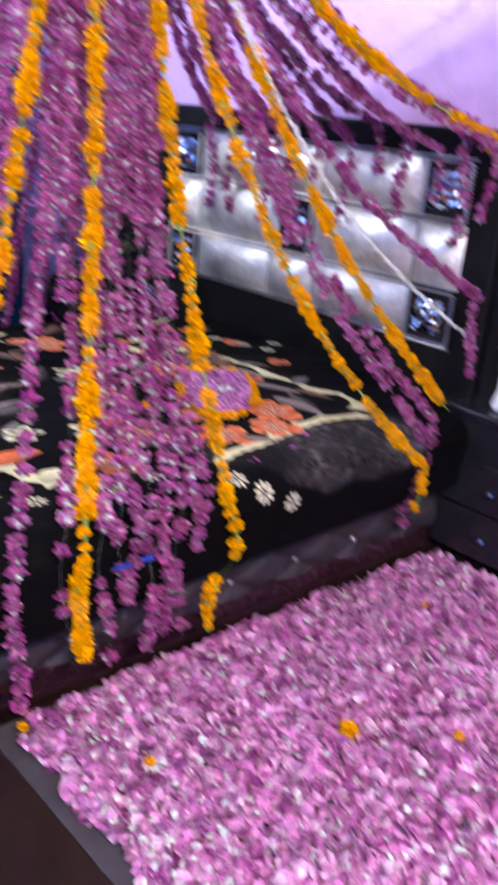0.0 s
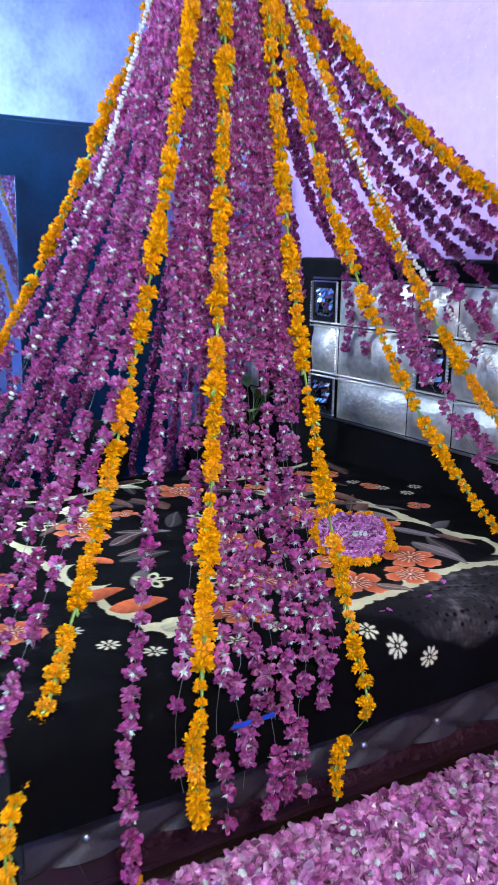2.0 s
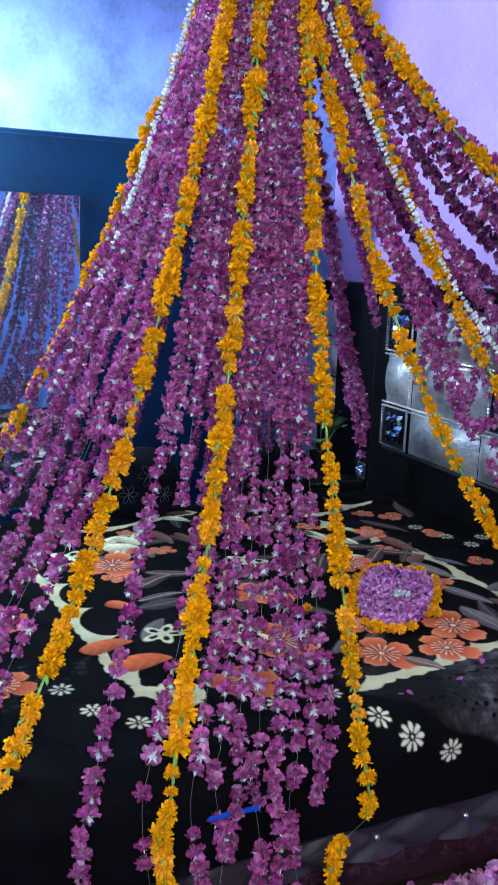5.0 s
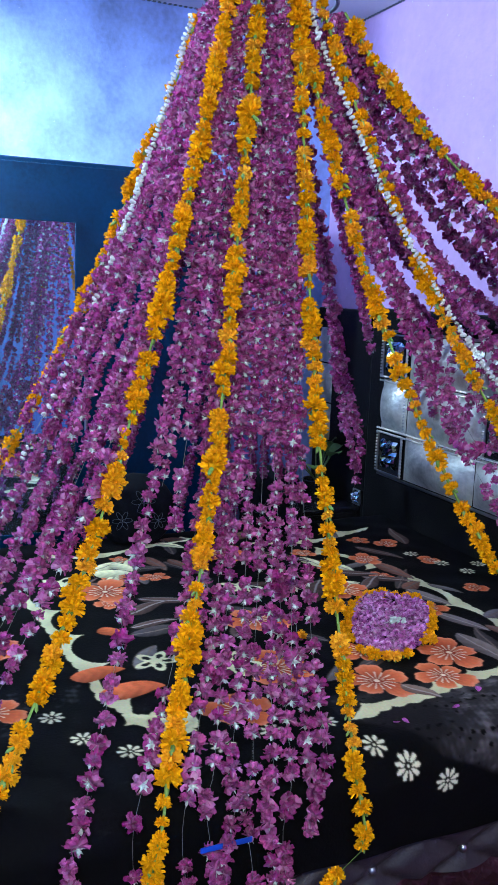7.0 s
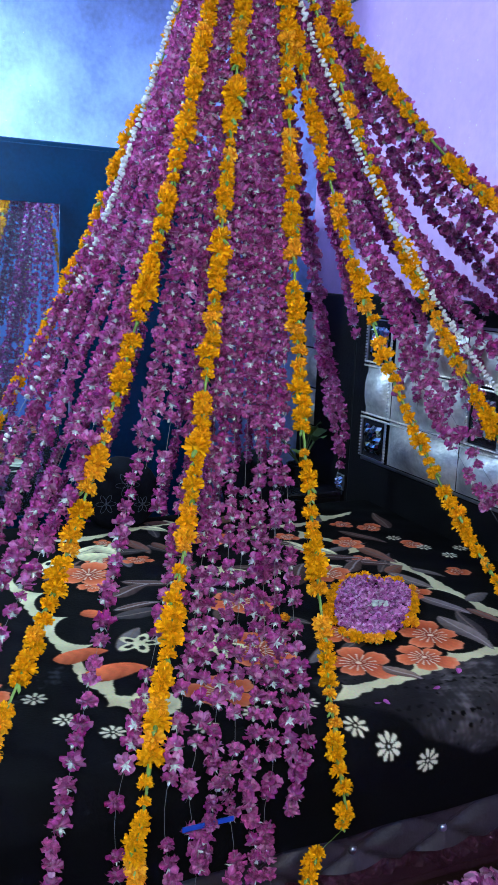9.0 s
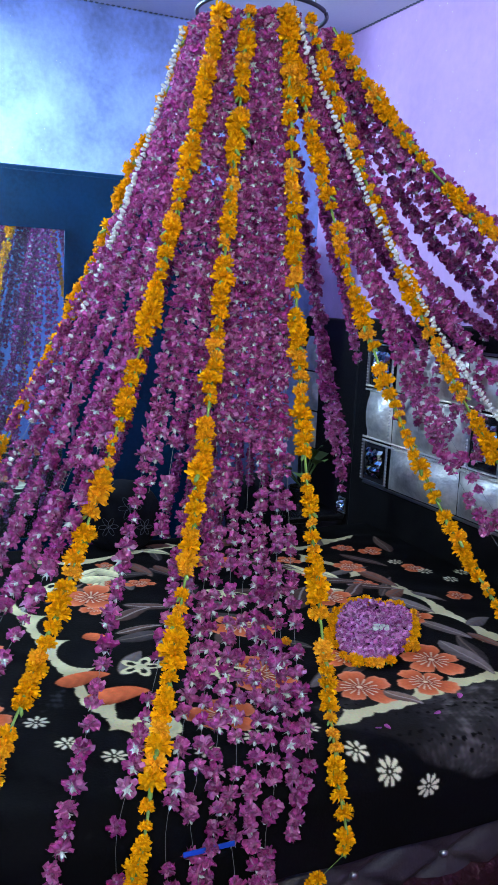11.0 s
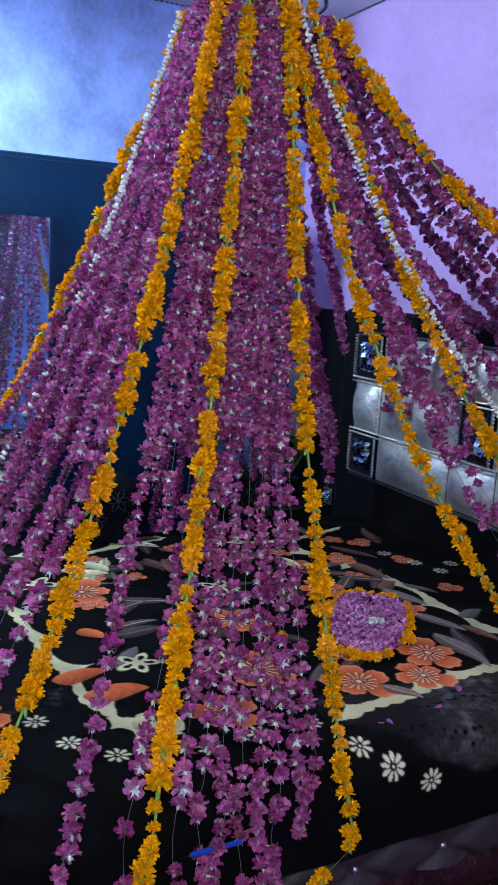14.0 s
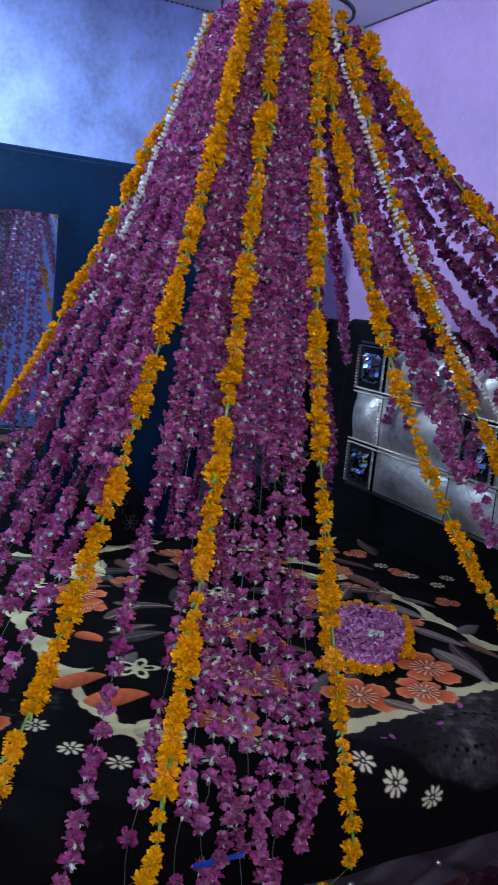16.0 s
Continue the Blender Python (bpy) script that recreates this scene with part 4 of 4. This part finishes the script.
# roses to the headboard, with their ends hanging in front of it
for x, tail in ((1.10, 1.10), (1.24, 1.06), (1.36, 1.18), (1.46, 1.04), (1.54, 1.10), (1.62, 1.02), (1.76, 1.24), (1.92, 1.12), (2.06, 1.30), (2.20, 1.16), (2.34, 1.26), (2.46, 1.10), (2.57, 1.22)):
    k += 1
    garland("rose", math.degrees(math.atan2(1.12, x - HUB.x)) + 5 * math.sin(k * 4.0), (x, -0.14, 1.50 - 0.03 * (k % 3)), tail, 0.14 + 0.04 * math.sin(k * 3.0), seed=k, size=1.12, sparse=1.35)
garland("rose", 56, (2.54, -0.12, 1.50), 1.46, 0.150, seed=90, size=1.05, sparse=1.1)
# roses that hang by the far corner of the headboard
for x, y, z, tail, angle in ((0.93, -0.30, 0.80, 0.72, 140), (0.84, -0.33, 1.05, 0.96, 133), (0.80, -0.20, 1.40, 1.30, 120), (0.97, -0.32, 0.90, 0.84, 138)):
    k += 1
    garland("rose", angle, (x, y, z), tail, 0.03, 0.025, seed=k, size=1.35, sparse=2.0)
# roses to the corner by the headboard
for y, z, t, angle in ((-0.48, 0.57, 0.16, 0), (-0.42, 0.60, 0.30, 3), (-0.27, 1.00, 0.72, 22)):
    k += 1
    garland("rose", angle, (NEAR - 0.03, y, z), t, 0.25, seed=k)
far = []
for y in (-1.76, -1.67, -1.58, -1.50, -1.43, -1.10, -1.01, -0.92, -0.85, -0.77, -0.70, -0.62, -0.54):
    far.append((math.degrees(math.atan2(y - HUB.y, BX0 - HUB.x)), (BX0 + 0.01, y, 0.60), 0.5, 0.12 + 0.05 * math.sin(y * 40)))
garland_stuff("far_rose_garlands", far, "curtain of magenta rose strings along the far side of the bed")


# ---- loose petals ----
def petal_field(name, label, spots, size, mat, zbase, lift):
    rng = np.random.default_rng(len(spots))
    n = len(spots)
    spots = np.asarray(spots)
    # a petal is a blunt cup of 6 corner points round its middle
    th = np.linspace(0, 2 * np.pi, 7)[:-1] + np.pi / 6
    ring = np.stack([np.cos(th), 0.80 * np.sin(th) * (1 + 0.25 * np.cos(th)), 0.42 * np.cos(th) ** 2 + 0.30 * np.sin(th) ** 2], -1)
    shape = np.concatenate([ring, [[0, 0, 0]]]) * size
    sc = rng.uniform(0.65, 1.25, (n, 1, 1))
    a, b, c = rng.uniform(0, 6.28, n), rng.normal(0, 0.52, n), rng.normal(0, 0.52, n)
    ca, sa, cb, sb, cc, sc_ = np.cos(a), np.sin(a), np.cos(b), np.sin(b), np.cos(c), np.sin(c)
    o, z = np.ones(n), np.zeros(n)
    A = np.stack([np.stack([ca, -sa, z], -1), np.stack([sa, ca, z], -1), np.stack([z, z, o], -1)], 1)
    B = np.stack([np.stack([cb, z, sb], -1), np.stack([z, o, z], -1), np.stack([-sb, z, cb], -1)], 1)
    D = np.stack([np.stack([o, z, z], -1), np.stack([z, cc, -sc_], -1), np.stack([z, sc_, cc], -1)], 1)
    flip = np.where(rng.random(n) < 0.4, -1.0, 1.0)[:, None]
    V = np.einsum("nij,nkj->nki", A @ B @ D, shape[None] * sc)
    V[:, :, 2] *= flip
    V[:, :, 2] -= V[:, :, 2].min(1, keepdims=True)
    V[:, :, :2] += spots[:, None, :2]
    V[:, :, 2] += zbase + rng.uniform(0, lift, n)[:, None]
    F = (np.array([[6, i, (i + 1) % 6] for i in range(6)])[None] + 7 * np.arange(n)[:, None, None]).reshape(-1, 3)
    me = bpy.data.meshes.new(name)
    me.from_pydata(V.reshape(-1, 3).tolist(), [], F.tolist())
    me.materials.append(mat)
    foot = np.concatenate([np.clip(0.55 - 0.75 * np.cos(th), 0, 1), [0.30]])
    set_tone(me, (foot[None] * (rng.random((n, 1)) ** 1.8 * 0.85)).ravel())
    return tagged(new(name, me), label, "petals", kind="stuff")


sheet = box(2.62, -1.99, 0.0, 4.02, -0.228, 0.005)
for v in sheet.verts:
    v.co.x += SKEW * (v.co.y + 0.7) * (v.co.x < 3)
thing("petal_sheet", sheet, M["sheet"], "clear plastic sheet laid on the floor beside the bed", "floor sheet")
rg = np.random.default_rng(21)
spots = np.stack([rg.uniform(2.52, 3.95, 19500), rg.uniform(-1.985, -0.235, 19500)], -1)
keep = (spots[:, 1] > -1.942 + 0.01 * np.sin(spots[:, 0] * 23) + 0.05 * (spots[:, 0] < 2.66)) & (spots[:, 0] > 2.642 + SKEW * (spots[:, 1] + 0.7) + 0.01 * np.sin(spots[:, 1] * 17))
petal_field("petal_carpet", "thick carpet of pink rose petals on the floor sheet", spots[keep], 0.0195, M["petal"], 0.006, 0.018)
bits = np.stack([rg.uniform(2.68, 3.9, 750), -1.92 + rg.random(750) ** 1.6 * 1.65], -1)
petal_field("sepal_litter", "green and white sepals scattered among the pink petals", bits, 0.011, M["calyx"], 0.02, 0.02)


def heap_outline(x, y, half, wide, turn, t):
    """A point on the rounded outline of a heap, at the angle t."""
    c, d = math.cos(t), math.sin(t)
    a, b = half * math.copysign(abs(c) ** 0.75, c), wide * math.copysign(abs(d) ** 0.75, d) * (1 + 0.15 * c)
    return Vector((x + a * math.cos(turn) - b * math.sin(turn), y + a * math.sin(turn) + b * math.cos(turn), BZ))


def petal_heap(x, y, half, wide, turn, seed):
    rng = random.Random(seed)
    spots = []
    for i in range(2600):
        p = Vector((x, y, BZ)).lerp(heap_outline(x, y, half, wide, turn, rng.uniform(0, math.tau)), math.sqrt(rng.random()))
        spots.append((p.x, p.y))
    ob = empty("petal_heart", "magenta petal mound ringed with marigolds on the bedspread", "flower decoration", (0, 0, 0), "petal mounds on the bed")
    fill = petal_field("petal_fill", "", spots, 0.009, M["petal_deep"], BZ + 0.006, 0.014)
    fill.parent = ob
    del fill["category"]
    tuft = petal_field("sepal_tuft", "", [(x + rng.gauss(0.03, 0.014), y + rng.gauss(0, 0.014)) for i in range(16)], 0.010, M["calyx"], BZ + 0.022, 0.008)
    tuft.parent = ob
    del tuft["category"]
    for i in range(44):
        if math.sin(i * 0.55 + seed * 1.9) < -0.82:
            continue
        p = heap_outline(x, y, half * 1.06, wide * 1.12, turn, i / 44 * math.tau)
        m = new("marigold", MARIGOLDS[i % 6])
        m.parent = ob
        m.matrix_basis = stand(p + Vector((rng.uniform(-0.012, 0.012), rng.uniform(-0.012, 0.012), 0.014)), Vector((0, 0, -1)), rng, rng.uniform(0.40, 0.62) + 0.22 * max(0, math.sin(i * 0.6 + 1)))
    return ob


petal_heap(2.045, -0.83, 0.245, 0.115, math.atan2(0.30, -0.40), 1)
for i, (x, y) in enumerate(((2.055, -1.145), (1.975, -1.20), (2.20, -1.10))):
    m = thing("fallen_flower", bmesh.new(), M["marigold"], "small orange marigold head lying on the bedspread", "flower", "marigolds on the bed")
    m.data = MARIGOLDS[i]
    m.matrix_world = stand(Vector((x, y, BZ + 0.016)), Vector((0, 0, -1)), random.Random(i + 60), 0.62)

for i, (x, y) in enumerate(((3.163, -1.272), (2.95, -1.75), (2.9, -0.6), (2.60, -1.90), (2.66, -1.93), (3.35, -1.05))):
    rng = random.Random(i)
    m = thing("fallen_flower", bmesh.new(), M["marigold"], "single orange marigold head lying on the petals", "flower", "marigolds on the petals")
    m.data = MARIGOLDS[i]
    m.matrix_world = stand(Vector((x, y, 0.045)), Vector((0, 0, -1)), rng, 1.0 if i == 0 else 0.5)

# blue ribbon tied across the near side
for y0, y1 in ((-1.712, -1.662), (-1.652, -1.596)):
    bm = bmesh.new()
    box(2.722, y0, 0.447, 2.726, y1, 0.459, 0.0015, bm)
    thing("ribbon", bm, M["ribbon"], "short strip of shiny blue ribbon on the bedspread", "ribbon", "blue ribbons")

# single petals dropped on the bedspread
for i, (x, y) in enumerate(((2.58, -1.16), (2.57, -0.98), (2.52, -0.86), (2.60, -1.13))):
    bm = bmesh.new()
    petal_faces(bm, Vector((0, 0, 0)), Vector((1, 0, 0)), Vector((0, 0, 1)), 0.018, 0.016, 0.4)
    thing("fallen_petal", bm, M["petal_deep"], "single magenta rose petal lying on the bedspread", "petal", "petals on the bedspread", at=pose(x, y, BZ + 0.008, 0, 0, 70 * i), smooth=True)
